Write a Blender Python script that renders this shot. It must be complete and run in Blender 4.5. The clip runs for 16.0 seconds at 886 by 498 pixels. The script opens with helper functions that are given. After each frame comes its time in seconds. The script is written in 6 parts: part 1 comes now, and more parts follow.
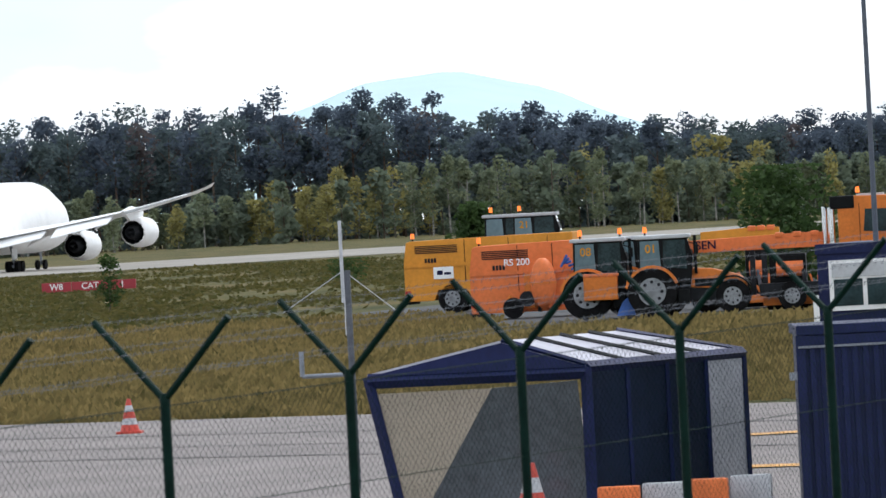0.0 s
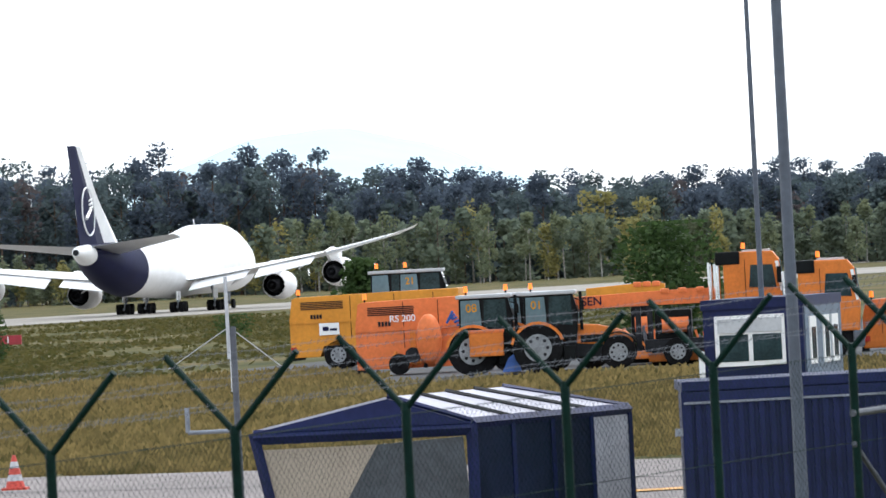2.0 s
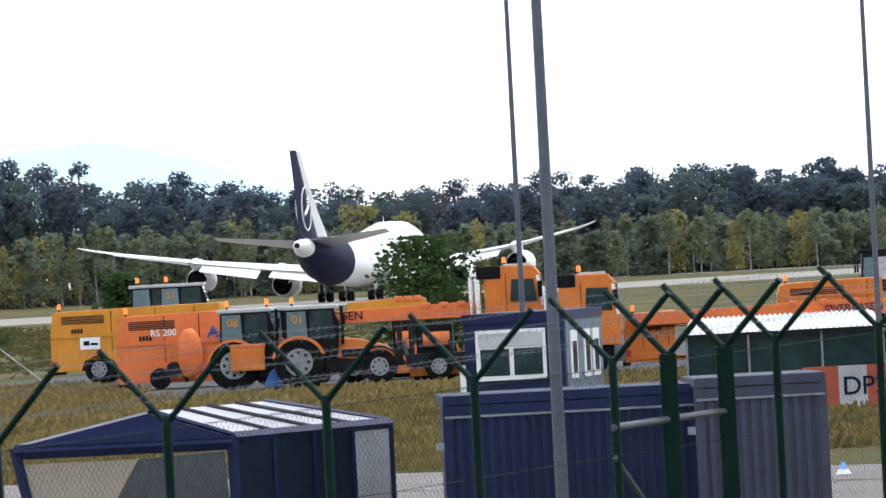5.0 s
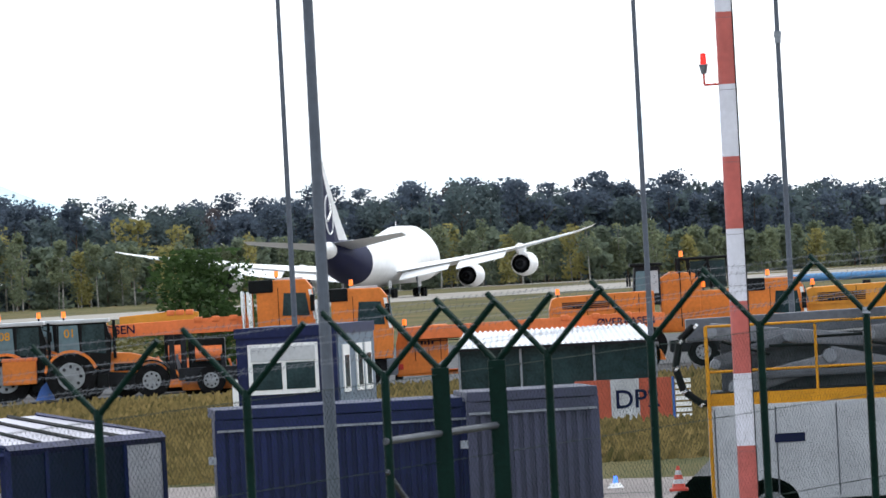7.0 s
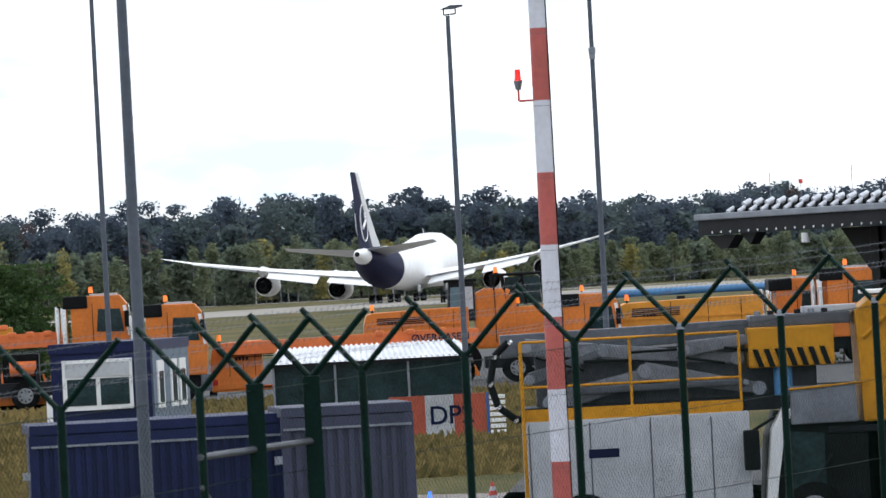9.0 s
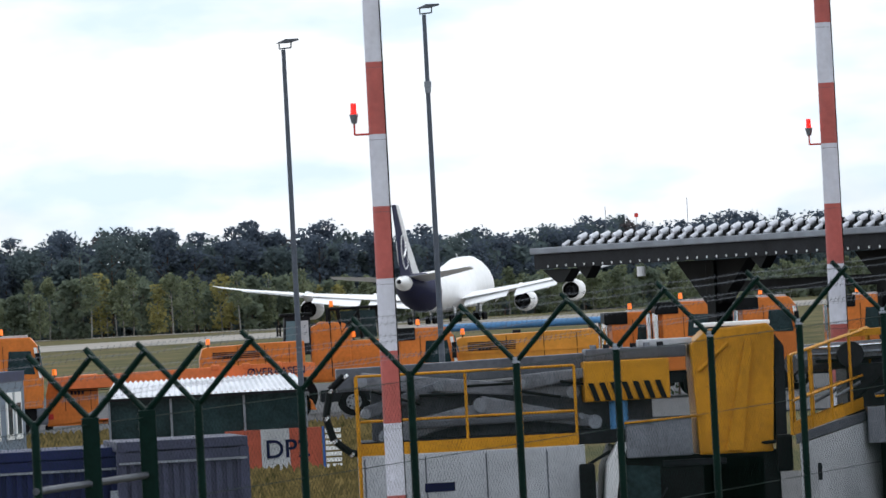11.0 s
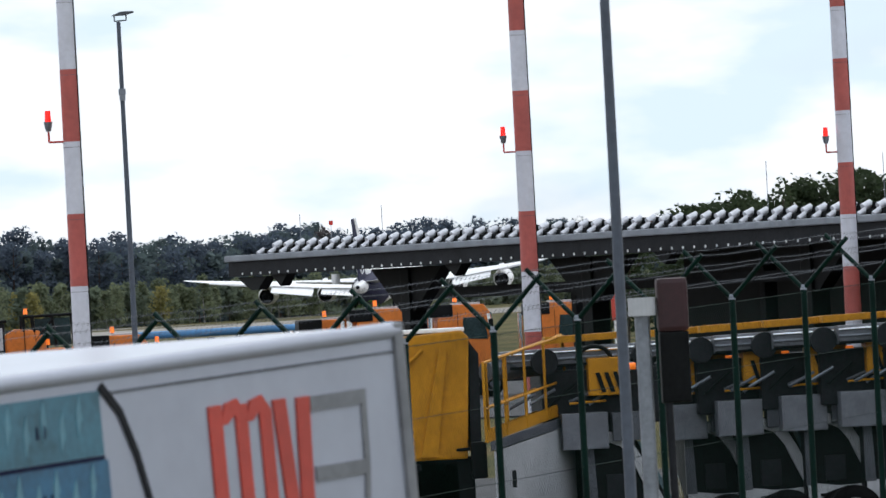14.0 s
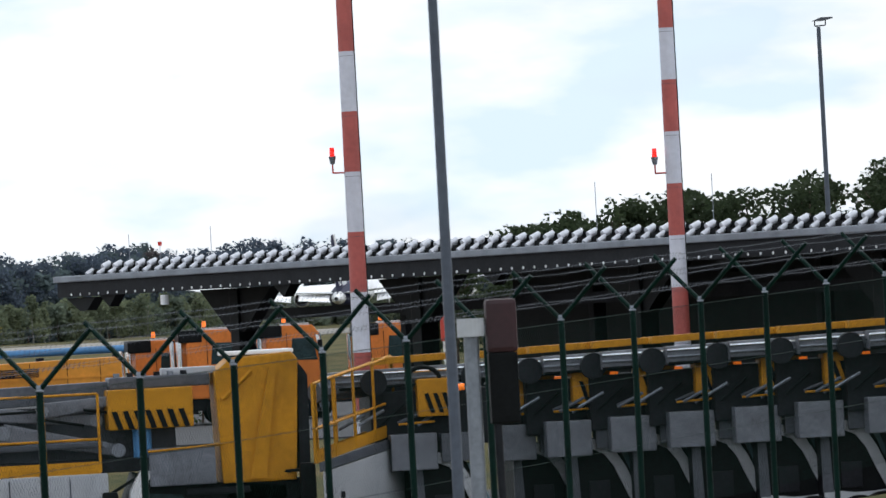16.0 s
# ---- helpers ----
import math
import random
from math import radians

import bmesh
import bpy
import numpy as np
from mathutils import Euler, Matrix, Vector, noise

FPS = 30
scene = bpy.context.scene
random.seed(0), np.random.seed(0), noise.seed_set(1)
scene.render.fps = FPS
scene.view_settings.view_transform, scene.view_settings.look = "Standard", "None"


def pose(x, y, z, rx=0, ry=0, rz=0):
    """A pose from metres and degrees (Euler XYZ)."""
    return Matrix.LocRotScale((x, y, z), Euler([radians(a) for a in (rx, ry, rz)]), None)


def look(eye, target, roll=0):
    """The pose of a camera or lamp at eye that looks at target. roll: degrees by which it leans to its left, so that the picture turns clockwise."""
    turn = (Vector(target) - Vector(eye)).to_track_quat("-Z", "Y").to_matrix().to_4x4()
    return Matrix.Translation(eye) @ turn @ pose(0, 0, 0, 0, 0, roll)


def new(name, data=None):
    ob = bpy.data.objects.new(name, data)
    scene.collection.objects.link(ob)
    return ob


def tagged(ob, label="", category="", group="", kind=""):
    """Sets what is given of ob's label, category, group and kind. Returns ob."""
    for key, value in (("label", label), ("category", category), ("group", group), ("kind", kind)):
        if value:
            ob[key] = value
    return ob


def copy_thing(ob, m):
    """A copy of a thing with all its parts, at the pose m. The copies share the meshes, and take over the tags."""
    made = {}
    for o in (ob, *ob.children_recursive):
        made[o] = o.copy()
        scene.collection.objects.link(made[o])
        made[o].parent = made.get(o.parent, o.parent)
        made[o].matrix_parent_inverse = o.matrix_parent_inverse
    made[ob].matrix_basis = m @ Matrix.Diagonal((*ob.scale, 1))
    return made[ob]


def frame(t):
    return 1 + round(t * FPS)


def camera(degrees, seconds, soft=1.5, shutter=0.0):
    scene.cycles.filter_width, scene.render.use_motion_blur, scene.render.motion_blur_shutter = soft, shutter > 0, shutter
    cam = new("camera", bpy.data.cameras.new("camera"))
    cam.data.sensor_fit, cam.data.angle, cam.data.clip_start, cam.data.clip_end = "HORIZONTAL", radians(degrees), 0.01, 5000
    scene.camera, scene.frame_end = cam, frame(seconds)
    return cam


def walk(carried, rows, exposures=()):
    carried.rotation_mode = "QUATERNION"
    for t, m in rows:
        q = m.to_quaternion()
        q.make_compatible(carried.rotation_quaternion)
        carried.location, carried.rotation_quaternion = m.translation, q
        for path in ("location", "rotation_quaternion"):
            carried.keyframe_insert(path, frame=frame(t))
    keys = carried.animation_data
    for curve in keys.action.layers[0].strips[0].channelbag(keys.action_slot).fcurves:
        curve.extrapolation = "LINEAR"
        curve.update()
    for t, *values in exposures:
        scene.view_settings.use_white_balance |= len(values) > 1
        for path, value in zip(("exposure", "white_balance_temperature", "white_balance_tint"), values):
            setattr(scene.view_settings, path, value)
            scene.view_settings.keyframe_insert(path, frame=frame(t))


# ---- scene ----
# A spotter's telephoto view over an airport fence: the camera stands still and pans after a jumbo jet.
EYE = 4.3
cam = camera(6.41, 16.0, soft=1.45)
cam.data.dof.use_dof, cam.data.dof.focus_distance, cam.data.dof.aperture_fstop = True, 190.0, 13.0
TURNS = [  # seconds, turn to the right, tilt up, lean
    (0.0, -4.2324, -0.2713, 3.041), (0.5, -4.0894, -0.1261, 3.051), (1.0, -3.9936, 0.0053, 3.056),
    (1.5, -3.8105, 0.0696, 3.037), (2.0, -3.3846, 0.0911, 3.039), (2.5, -3.1646, 0.1260, 3.058),
    (3.0, -2.7466, 0.1294, 3.049), (3.5, -2.3301, 0.1198, 3.054), (4.0, -2.0888, 0.1077, 3.049),
    (6.5, -0.5334, 0.1132, 3.051), (7.0, 0.0, 0.1170, 3.055), (7.5, 0.3940, 0.1142, 3.061),
    (8.0, 0.7352, 0.1014, 3.048), (10.5, 2.2435, 0.3285, 3.040), (11.0, 2.5473, 0.3436, 3.047),
    (11.5, 2.7360, 0.3506, 3.051), (12.0, 2.9503, 0.3723, 3.049), (12.5, 3.3485, 0.3694, 3.049),
    (13.0, 3.6856, 0.3634, 3.051), (13.5, 4.1596, 0.3328, 3.040), (14.0, 4.7588, 0.2815, 3.053),
    (14.5, 5.1788, 0.2148, 3.059), (15.0, 5.3632, 0.1734, 3.062), (15.5, 5.6006, 0.2308, 3.056),
    (16.0, 6.0031, 0.3663, 3.045)]


def aim(right, up, lean):
    a, e = radians(right), radians(up)
    way = Vector((math.sin(a) * math.cos(e), math.cos(a) * math.cos(e), math.sin(e)))
    return look((0, 0, EYE), Vector((0, 0, EYE)) + 100 * way, -lean)


walk(cam, [(t, aim(a, e, r)) for t, a, e, r in TURNS],
     exposures=[(0.0, -0.57, 6250, 10), (0.5, -0.42, 6250, 10), (1.2, -0.21, 6250, 10), (4.0, -0.29, 6250, 10), (8.0, -0.45, 6250, 10), (10.5, -0.8, 6250, 10), (16.0, -0.86, 6250, 10)])

# ---- light ----
world = bpy.data.worlds.new("sky")
scene.world = world
world.use_nodes = True
wn, wl = world.node_tree.nodes, world.node_tree.links
wn.clear()
w_out = wn.new("ShaderNodeOutputWorld")
w_sky = wn.new("ShaderNodeTexSky")
w_sky.sky_type = "NISHITA"
w_sky.sun_disc = False
w_sky.sun_elevation, w_sky.sun_rotation = radians(52), radians(38)
w_blue = wn.new("ShaderNodeBackground")
w_blue.inputs["Strength"].default_value = 0.15
w_cloud = wn.new("ShaderNodeBackground")
w_cloud.inputs["Strength"].default_value = 2.0
w_mix = wn.new("ShaderNodeMixShader")
w_co = wn.new("ShaderNodeTexCoord")
w_map = wn.new("ShaderNodeMapping")
w_map.inputs["Scale"].default_value = (14, 14, 42)
w_noise = wn.new("ShaderNodeTexNoise")
w_noise.inputs["Scale"].default_value = 1.0
w_noise.inputs["Detail"].default_value = 6
w_ramp = wn.new("ShaderNodeValToRGB")
w_ramp.color_ramp.elements[0].position = 0.33
w_ramp.color_ramp.elements[0].color = (0.80, 0.80, 0.80, 1)
w_ramp.color_ramp.elements[1].position = 0.47
w_tint = wn.new("ShaderNodeValToRGB")
w_tint.color_ramp.elements[0].position, w_tint.color_ramp.elements[0].color = 0.40, (0.72, 0.84, 0.93, 1)
w_tint.color_ramp.elements[1].position, w_tint.color_ramp.elements[1].color = 0.53, (0.965, 0.985, 1.0, 1)
w_broad = wn.new("ShaderNodeTexNoise")
w_broad.inputs["Scale"].default_value, w_broad.inputs["Detail"].default_value = 1.9, 7
wl.new(w_map.outputs["Vector"], w_broad.inputs["Vector"])
wl.new(w_broad.outputs["Fac"], w_tint.inputs["Fac"])
wl.new(w_tint.outputs["Color"], w_cloud.inputs["Color"])
wl.new(w_co.outputs["Generated"], w_map.inputs["Vector"])
wl.new(w_map.outputs["Vector"], w_noise.inputs["Vector"])
wl.new(w_noise.outputs["Fac"], w_ramp.inputs["Fac"])
wl.new(w_ramp.outputs["Color"], w_mix.inputs["Fac"])
wl.new(w_sky.outputs["Color"], w_blue.inputs["Color"])
wl.new(w_blue.outputs["Background"], w_mix.inputs[1])
wl.new(w_cloud.outputs["Background"], w_mix.inputs[2])
wl.new(w_mix.outputs["Shader"], w_out.inputs["Surface"])

sun = new("sun", bpy.data.lights.new("sun", "SUN"))
sun.data.energy, sun.data.angle, sun.data.color = 2.6, radians(8), (1.0, 0.97, 0.93)
sun.matrix_world = look((46.5, 59.5, 97), (0, 0, 0))


# ---- materials ----
def surface(name, colour, rough=0.6, metal=0.0, vary=0.15, size=1.0, bump=0.0, other=None, grain=8.0, sheen=0.0):
    """A painted or natural surface: base colour with stains (size, metres) and grain, and fine relief."""
    m = bpy.data.materials.new(name)
    m.use_nodes = True
    n, l = m.node_tree.nodes, m.node_tree.links
    b = n["Principled BSDF"]
    b.inputs["Roughness"].default_value, b.inputs["Metallic"].default_value = rough, metal
    co = n.new("ShaderNodeTexCoord")
    big, fine = n.new("ShaderNodeTexNoise"), n.new("ShaderNodeTexNoise")
    big.inputs["Scale"].default_value, big.inputs["Detail"].default_value = 1 / size, 5
    fine.inputs["Scale"].default_value, fine.inputs["Detail"].default_value = grain / size, 4
    for k in (big, fine):
        l.new(co.outputs["Object"], k.inputs["Vector"])
    add = n.new("ShaderNodeMath")
    add.operation = "ADD"
    half = n.new("ShaderNodeMath")
    half.operation = "MULTIPLY"
    half.inputs[1].default_value = 0.5
    l.new(fine.outputs["Fac"], half.inputs[0])
    l.new(big.outputs["Fac"], add.inputs[0])
    l.new(half.outputs[0], add.inputs[1])
    ramp = n.new("ShaderNodeValToRGB")
    low = other or tuple(c * (1 - 2 * vary) for c in colour)
    high = colour if other else tuple(min(1, c * (1 + vary)) for c in colour)
    e = ramp.color_ramp.elements
    e[0].position, e[0].color = 0.5, (*low, 1)
    e[1].position, e[1].color = 0.95, (*high, 1)
    l.new(add.outputs[0], ramp.inputs["Fac"])
    l.new(ramp.outputs["Color"], b.inputs["Base Color"])
    if bump:
        bp = n.new("ShaderNodeBump")
        bp.inputs["Strength"].default_value, bp.inputs["Distance"].default_value = bump, 0.02 * size
        l.new(fine.outputs["Fac"], bp.inputs["Height"])
        l.new(bp.outputs["Normal"], b.inputs["Normal"])
    return m


def clear(name, tint, rough=0.03):
    m = bpy.data.materials.new(name)
    m.use_nodes = True
    b = m.node_tree.nodes["Principled BSDF"]
    b.inputs["Base Color"].default_value = (*tint, 1)
    b.inputs["Transmission Weight"].default_value = 1.0
    b.inputs["Roughness"].default_value, b.inputs["IOR"].default_value = rough, 1.1
    return m


def glow(name, colour, strength):
    m = bpy.data.materials.new(name)
    m.use_nodes = True
    b = m.node_tree.nodes["Principled BSDF"]
    b.inputs["Base Color"].default_value = (*colour, 1)
    b.inputs["Emission Color"].default_value = (*colour, 1)
    b.inputs["Emission Strength"].default_value = strength
    b.inputs["Roughness"].default_value = 0.2
    return m


def leafy(name, dark, light, size=3.0):
    """Foliage that differs from clump to clump and over the height of a stand."""
    m = surface(name, light, 0.75, 0, 0, size, 0.0, dark, 6.0)
    n, l = m.node_tree.nodes, m.node_tree.links
    geo = n.new("ShaderNodeNewGeometry")
    hue = n.new("ShaderNodeHueSaturation")
    mr = n.new("ShaderNodeMapRange")
    mr.inputs["To Min"].default_value, mr.inputs["To Max"].default_value = 0.86, 1.14
    ramp = next(k for k in n if k.type == "VALTORGB")
    l.new(geo.outputs["Random Per Island"], mr.inputs["Value"])
    l.new(mr.outputs["Result"], hue.inputs["Value"])
    l.new(ramp.outputs["Color"], hue.inputs["Color"])
    b = n["Principled BSDF"]
    b.inputs["Specular IOR Level"].default_value = 0.15
    l.new(hue.outputs["Color"], b.inputs["Base Color"])
    thin, mix = n.new("ShaderNodeBsdfTranslucent"), n.new("ShaderNodeMixShader")
    mix.inputs["Fac"].default_value = 0.42
    l.new(hue.outputs["Color"], thin.inputs["Color"])
    l.new(b.outputs["BSDF"], mix.inputs[1])
    l.new(thin.outputs["BSDF"], mix.inputs[2])
    l.new(mix.outputs["Shader"], n["Material Output"].inputs["Surface"])
    return m


ORANGE = surface("orange paint", (0.66, 0.19, 0.035), 0.42, 0, 0.12, 0.9, 0.05)
ORANGE_RED = surface("faded orange paint", (0.74, 0.19, 0.06), 0.5, 0, 0.1, 1.1, 0.05)
AMBER = surface("yellow orange paint", (0.66, 0.27, 0.035), 0.45, 0, 0.1, 1.2, 0.05)
YELLOW = surface("yellow paint", (0.56, 0.25, 0.012), 0.45, 0, 0.16, 0.8, 0.06)
WHITE = surface("white paint", (0.84, 0.84, 0.85), 0.35, 0, 0.05, 1.5, 0.02)
WHITE_DIRTY = surface("weathered white sheet", (0.46, 0.47, 0.50), 0.5, 0, 0.1, 0.8, 0.08)
NAVY = surface("dark blue lacquer", (0.010, 0.012, 0.045), 0.55, 0, 0.1, 3.0)
BLUE = surface("blue container paint", (0.0095, 0.0145, 0.064), 0.5, 0, 0.18, 0.9, 0.08)
LAVENDER = surface("pale blue container paint", (0.036, 0.040, 0.080), 0.6, 0, 0.12, 0.8, 0.08)
GREY = surface("grey paint", (0.105, 0.112, 0.132), 0.42, 0.1, 0.18, 0.6, 0.06)
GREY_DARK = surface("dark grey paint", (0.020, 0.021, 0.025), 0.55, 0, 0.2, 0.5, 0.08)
STEEL = surface("galvanised steel", (0.24, 0.26, 0.30), 0.42, 0.6, 0.15, 0.4, 0.05)
POLE = surface("grey lacquered steel", (0.085, 0.10, 0.135), 0.45, 0.2, 0.12, 0.5, 0.04)
CHROME = surface("bright metal", (0.8, 0.82, 0.85), 0.15, 1.0, 0.05, 0.3)
BLACK = surface("black rubber", (0.008, 0.008, 0.009), 0.75, 0, 0.3, 0.3, 0.2)
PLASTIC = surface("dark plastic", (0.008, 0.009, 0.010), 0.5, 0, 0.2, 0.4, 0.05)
RIM = surface("pale wheel rim", (0.24, 0.25, 0.27), 0.5, 0.2, 0.2, 0.3, 0.1)
GLASS = surface("dark cab glass", (0.020, 0.040, 0.045), 0.1, 0.0, 0.3, 0.6)
LIFT_GREY = surface("light grey lift paint", (0.17, 0.18, 0.21), 0.4, 0.1, 0.2, 0.5, 0.06)
DULL_RED = surface("dull red board paint", (0.42, 0.075, 0.035), 0.5, 0, 0.12, 0.6, 0.04)
# Light showing in and through cab glass is put into this pale colour.
GLASS_PALE = surface("pale glass, light painted in", (0.13, 0.20, 0.235), 0.06, 0.1, 0.12, 1.5)
GREEN_STEEL = surface("dark green coated steel", (0.004, 0.019, 0.015), 0.45, 0.1, 0.2, 0.3, 0.05)
RED = surface("signal red paint", (0.52, 0.055, 0.035), 0.5, 0, 0.1, 0.6, 0.04)
MAST_RED = surface("faded mast red", (0.46, 0.10, 0.085), 0.5, 0, 0.1, 0.6, 0.03)
MAST_WHITE = surface("mast white", (0.66, 0.66, 0.74), 0.5, 0, 0.07, 0.6, 0.03)
SIGN_RED = surface("dark red sign face", (0.33, 0.02, 0.035), 0.4, 0, 0.1, 0.6)
BLUE_BRIGHT = surface("bright blue plastic", (0.03, 0.11, 0.42), 0.45, 0, 0.15, 0.4)
PIPE_BLUE = surface("light blue paint", (0.07, 0.22, 0.44), 0.5, 0, 0.12, 0.8)
SILVER = surface("bare wing metal", (0.50, 0.51, 0.53), 0.35, 0.6, 0.08, 4.0)
BEACON = glow("amber beacon lens", (1.0, 0.22, 0.02), 0.9)
RED_LAMP = glow("red obstruction lens", (1.0, 0.012, 0.006), 1.4)
RED_DARK = surface("red lens off", (0.5, 0.03, 0.02), 0.2)
BLUE_LAMP = glow("blue lamp lens", (0.05, 0.15, 1.0), 3.0)
# Lit half of the shelter's front pane, light put into the colour.
PANE_LIT = surface("lit beige pane", (0.33, 0.28, 0.22), 0.35, 0, 0.06, 1.2)
# Sunlight on the blue cabin's long side, put into a paler colour.
OFFICE_SUNLIT = surface("sunlit grey blue sheet", (0.085, 0.125, 0.185), 0.5, 0, 0.12, 0.8, 0.04)
# Shadowed half of the same front pane, shade put into the colour.
PANE_SHADED = surface("shelter pane in painted shadow", (0.075, 0.085, 0.10), 0.12, 0, 0.15, 1.0)
GLASS_BLUE = surface("blue tinted pane", (0.011, 0.016, 0.036), 0.35, 0, 0.2, 1.0)
ROOF_PALE = surface("pale roof sheet", (0.42, 0.41, 0.48), 0.4, 0, 0.1, 0.8, 0.05)
CORRUGATED = surface("pale corrugated sheet", (0.66, 0.67, 0.72), 0.38, 0.15, 0.12, 0.6, 0.05)
BARK = surface("bark", (0.10, 0.075, 0.055), 0.9, 0, 0.3, 0.5, 0.4)
PINE_BARK = surface("reddish pine bark", (0.085, 0.055, 0.042), 0.9, 0, 0.3, 0.5, 0.4)
BIRCH_BARK = surface("pale birch bark", (0.26, 0.25, 0.23), 0.8, 0, 0.3, 0.4, 0.2)
# Far woods: distance haze is painted into these leaf colours, paler and bluer.
HAZED_PINE = leafy("pine foliage with haze tint", (0.078, 0.100, 0.140), (0.104, 0.134, 0.172))
HAZED_OAK = leafy("oak foliage", (0.080, 0.107, 0.122), (0.110, 0.146, 0.146))
# The trees behind the carport have no haze in their colour.
NEAR_OAK = leafy("dark oak foliage", (0.026, 0.040, 0.022), (0.055, 0.075, 0.036), 1.2)
# Edge of the far wood: haze lightens these colours too.
BIRCH = leafy("birch foliage with haze tint", (0.135, 0.165, 0.115), (0.205, 0.230, 0.135))
GOLD = leafy("turning foliage with haze tint", (0.20, 0.195, 0.085), (0.34, 0.30, 0.11))
THICKET = leafy("young foliage with haze tint", (0.120, 0.150, 0.120), (0.170, 0.205, 0.140))
RUSSET = leafy("russet foliage with haze tint", (0.085, 0.078, 0.085), (0.115, 0.095, 0.095))
BUSH = leafy("bush foliage", (0.022, 0.045, 0.016), (0.060, 0.100, 0.030), 0.8)
# The hill's haze is painted on as this pale blue.
HILL = surface("far hill with painted haze", (0.46, 0.60, 0.66), 0.95, 0, 0.04, 300.0)
CONCRETE = surface("pale apron concrete", (0.215, 0.19, 0.185), 0.85, 0, 0.1, 4.0, 0.15, None, 20.0)
RUNWAY = surface("runway concrete", (0.27, 0.25, 0.225), 0.85, 0, 0.12, 12.0, 0.1)
ASPHALT = surface("worn asphalt", (0.07, 0.07, 0.075), 0.9, 0, 0.2, 2.0, 0.3)


def ground_material():
    m = bpy.data.materials.new("dry meadow")
    m.use_nodes = True
    n, l = m.node_tree.nodes, m.node_tree.links
    b = n["Principled BSDF"]
    b.inputs["Roughness"].default_value = 0.95
    co, mp = n.new("ShaderNodeTexCoord"), n.new("ShaderNodeMapping")
    mp.inputs["Scale"].default_value = (0.16, 0.045, 1)
    a, c = n.new("ShaderNodeTexNoise"), n.new("ShaderNodeTexNoise")
    a.inputs["Scale"].default_value, a.inputs["Detail"].default_value = 1.0, 7
    c.inputs["Scale"].default_value, c.inputs["Detail"].default_value = 3.0, 5
    l.new(co.outputs["Object"], mp.inputs["Vector"])
    l.new(mp.outputs["Vector"], a.inputs["Vector"])
    l.new(co.outputs["Object"], c.inputs["Vector"])
    mix = n.new("ShaderNodeMath")
    mix.operation = "MULTIPLY_ADD"
    mix.inputs[1].default_value = 0.35
    l.new(c.outputs["Fac"], mix.inputs[0])
    l.new(a.outputs["Fac"], mix.inputs[2])
    r = n.new("ShaderNodeValToRGB")
    e = r.color_ramp.elements
    e[0].position, e[0].color = 0.50, (0.034, 0.039, 0.013, 1)
    e[1].position, e[1].color = 0.86, (0.120, 0.084, 0.038, 1)
    k = e.new(0.62)
    k.color = (0.066, 0.064, 0.021, 1)
    k = e.new(0.73)
    k.color = (0.098, 0.082, 0.030, 1)
    l.new(mix.outputs[0], r.inputs["Fac"])
    l.new(r.outputs["Color"], b.inputs["Base Color"])
    return m


for paint in (NAVY, BLUE, PLASTIC, BLACK, GREY, GREY_DARK, GREEN_STEEL, GLASS_BLUE, ORANGE, ORANGE_RED, AMBER, YELLOW):
    paint.node_tree.nodes["Principled BSDF"].inputs["Specular IOR Level"].default_value = 0.2
TRUCK_WHITE = surface("cool white truck paint", (0.40, 0.42, 0.50), 0.2, 0, 0.04, 1.5)
FRAME_GREY = surface("grey aluminium frame", (0.20, 0.205, 0.225), 0.45, 0.2, 0.12, 0.5)
PIC_LIGHT = surface("pale blue print", (0.05, 0.17, 0.24), 0.3, 0, 0.2, 0.4)
PIC_MID = surface("mid blue print", (0.024, 0.125, 0.235), 0.3, 0, 0.2, 0.4)
PIC_DEEP = surface("deep blue print", (0.012, 0.075, 0.185), 0.3, 0, 0.2, 0.4)
PIC_PALE = surface("light print gleam", (0.11, 0.27, 0.35), 0.3, 0, 0.1, 0.4)
for paint in (PLASTIC, BLACK, GREY_DARK, GREEN_STEEL, NAVY):
    paint.node_tree.nodes["Principled BSDF"].inputs["Specular IOR Level"].default_value = 0.08
MAROON = surface("dark maroon board", (0.032, 0.006, 0.010), 0.5, 0, 0.2, 0.5)
MEADOW = ground_material()
for paint, gloss in ((MEADOW, 0.1), (RUNWAY, 0.2), (CONCRETE, 0.2), (ASPHALT, 0.2), (GLASS, 0.25)):
    paint.node_tree.nodes["Principled BSDF"].inputs["Specular IOR Level"].default_value = gloss
SCRUB = leafy("meadow weeds", (0.045, 0.052, 0.016), (0.125, 0.105, 0.036), 2.0)
STRAW = leafy("dry grass blades", (0.075, 0.068, 0.025), (0.265, 0.195, 0.080), 1.5)


# ---- building blocks ----
def part(name, bm, material, parent=None, label="", smooth=False):
    me = bpy.data.meshes.new(name)
    bmesh.ops.recalc_face_normals(bm, faces=bm.faces)
    bm.to_mesh(me)
    bm.free()
    me.materials.append(material)
    if smooth:
        me.polygons.foreach_set("use_smooth", [True] * len(me.polygons))
        me.set_sharp_from_angle(angle=radians(38))
    ob = new(name, me)
    if parent:
        ob.parent = parent
    if label:
        ob["label"] = label
    return ob


def thing(name, m, label, category, group="", kind=""):
    ob = new(name)
    ob.matrix_world = m
    return tagged(ob, label, category, group, kind)


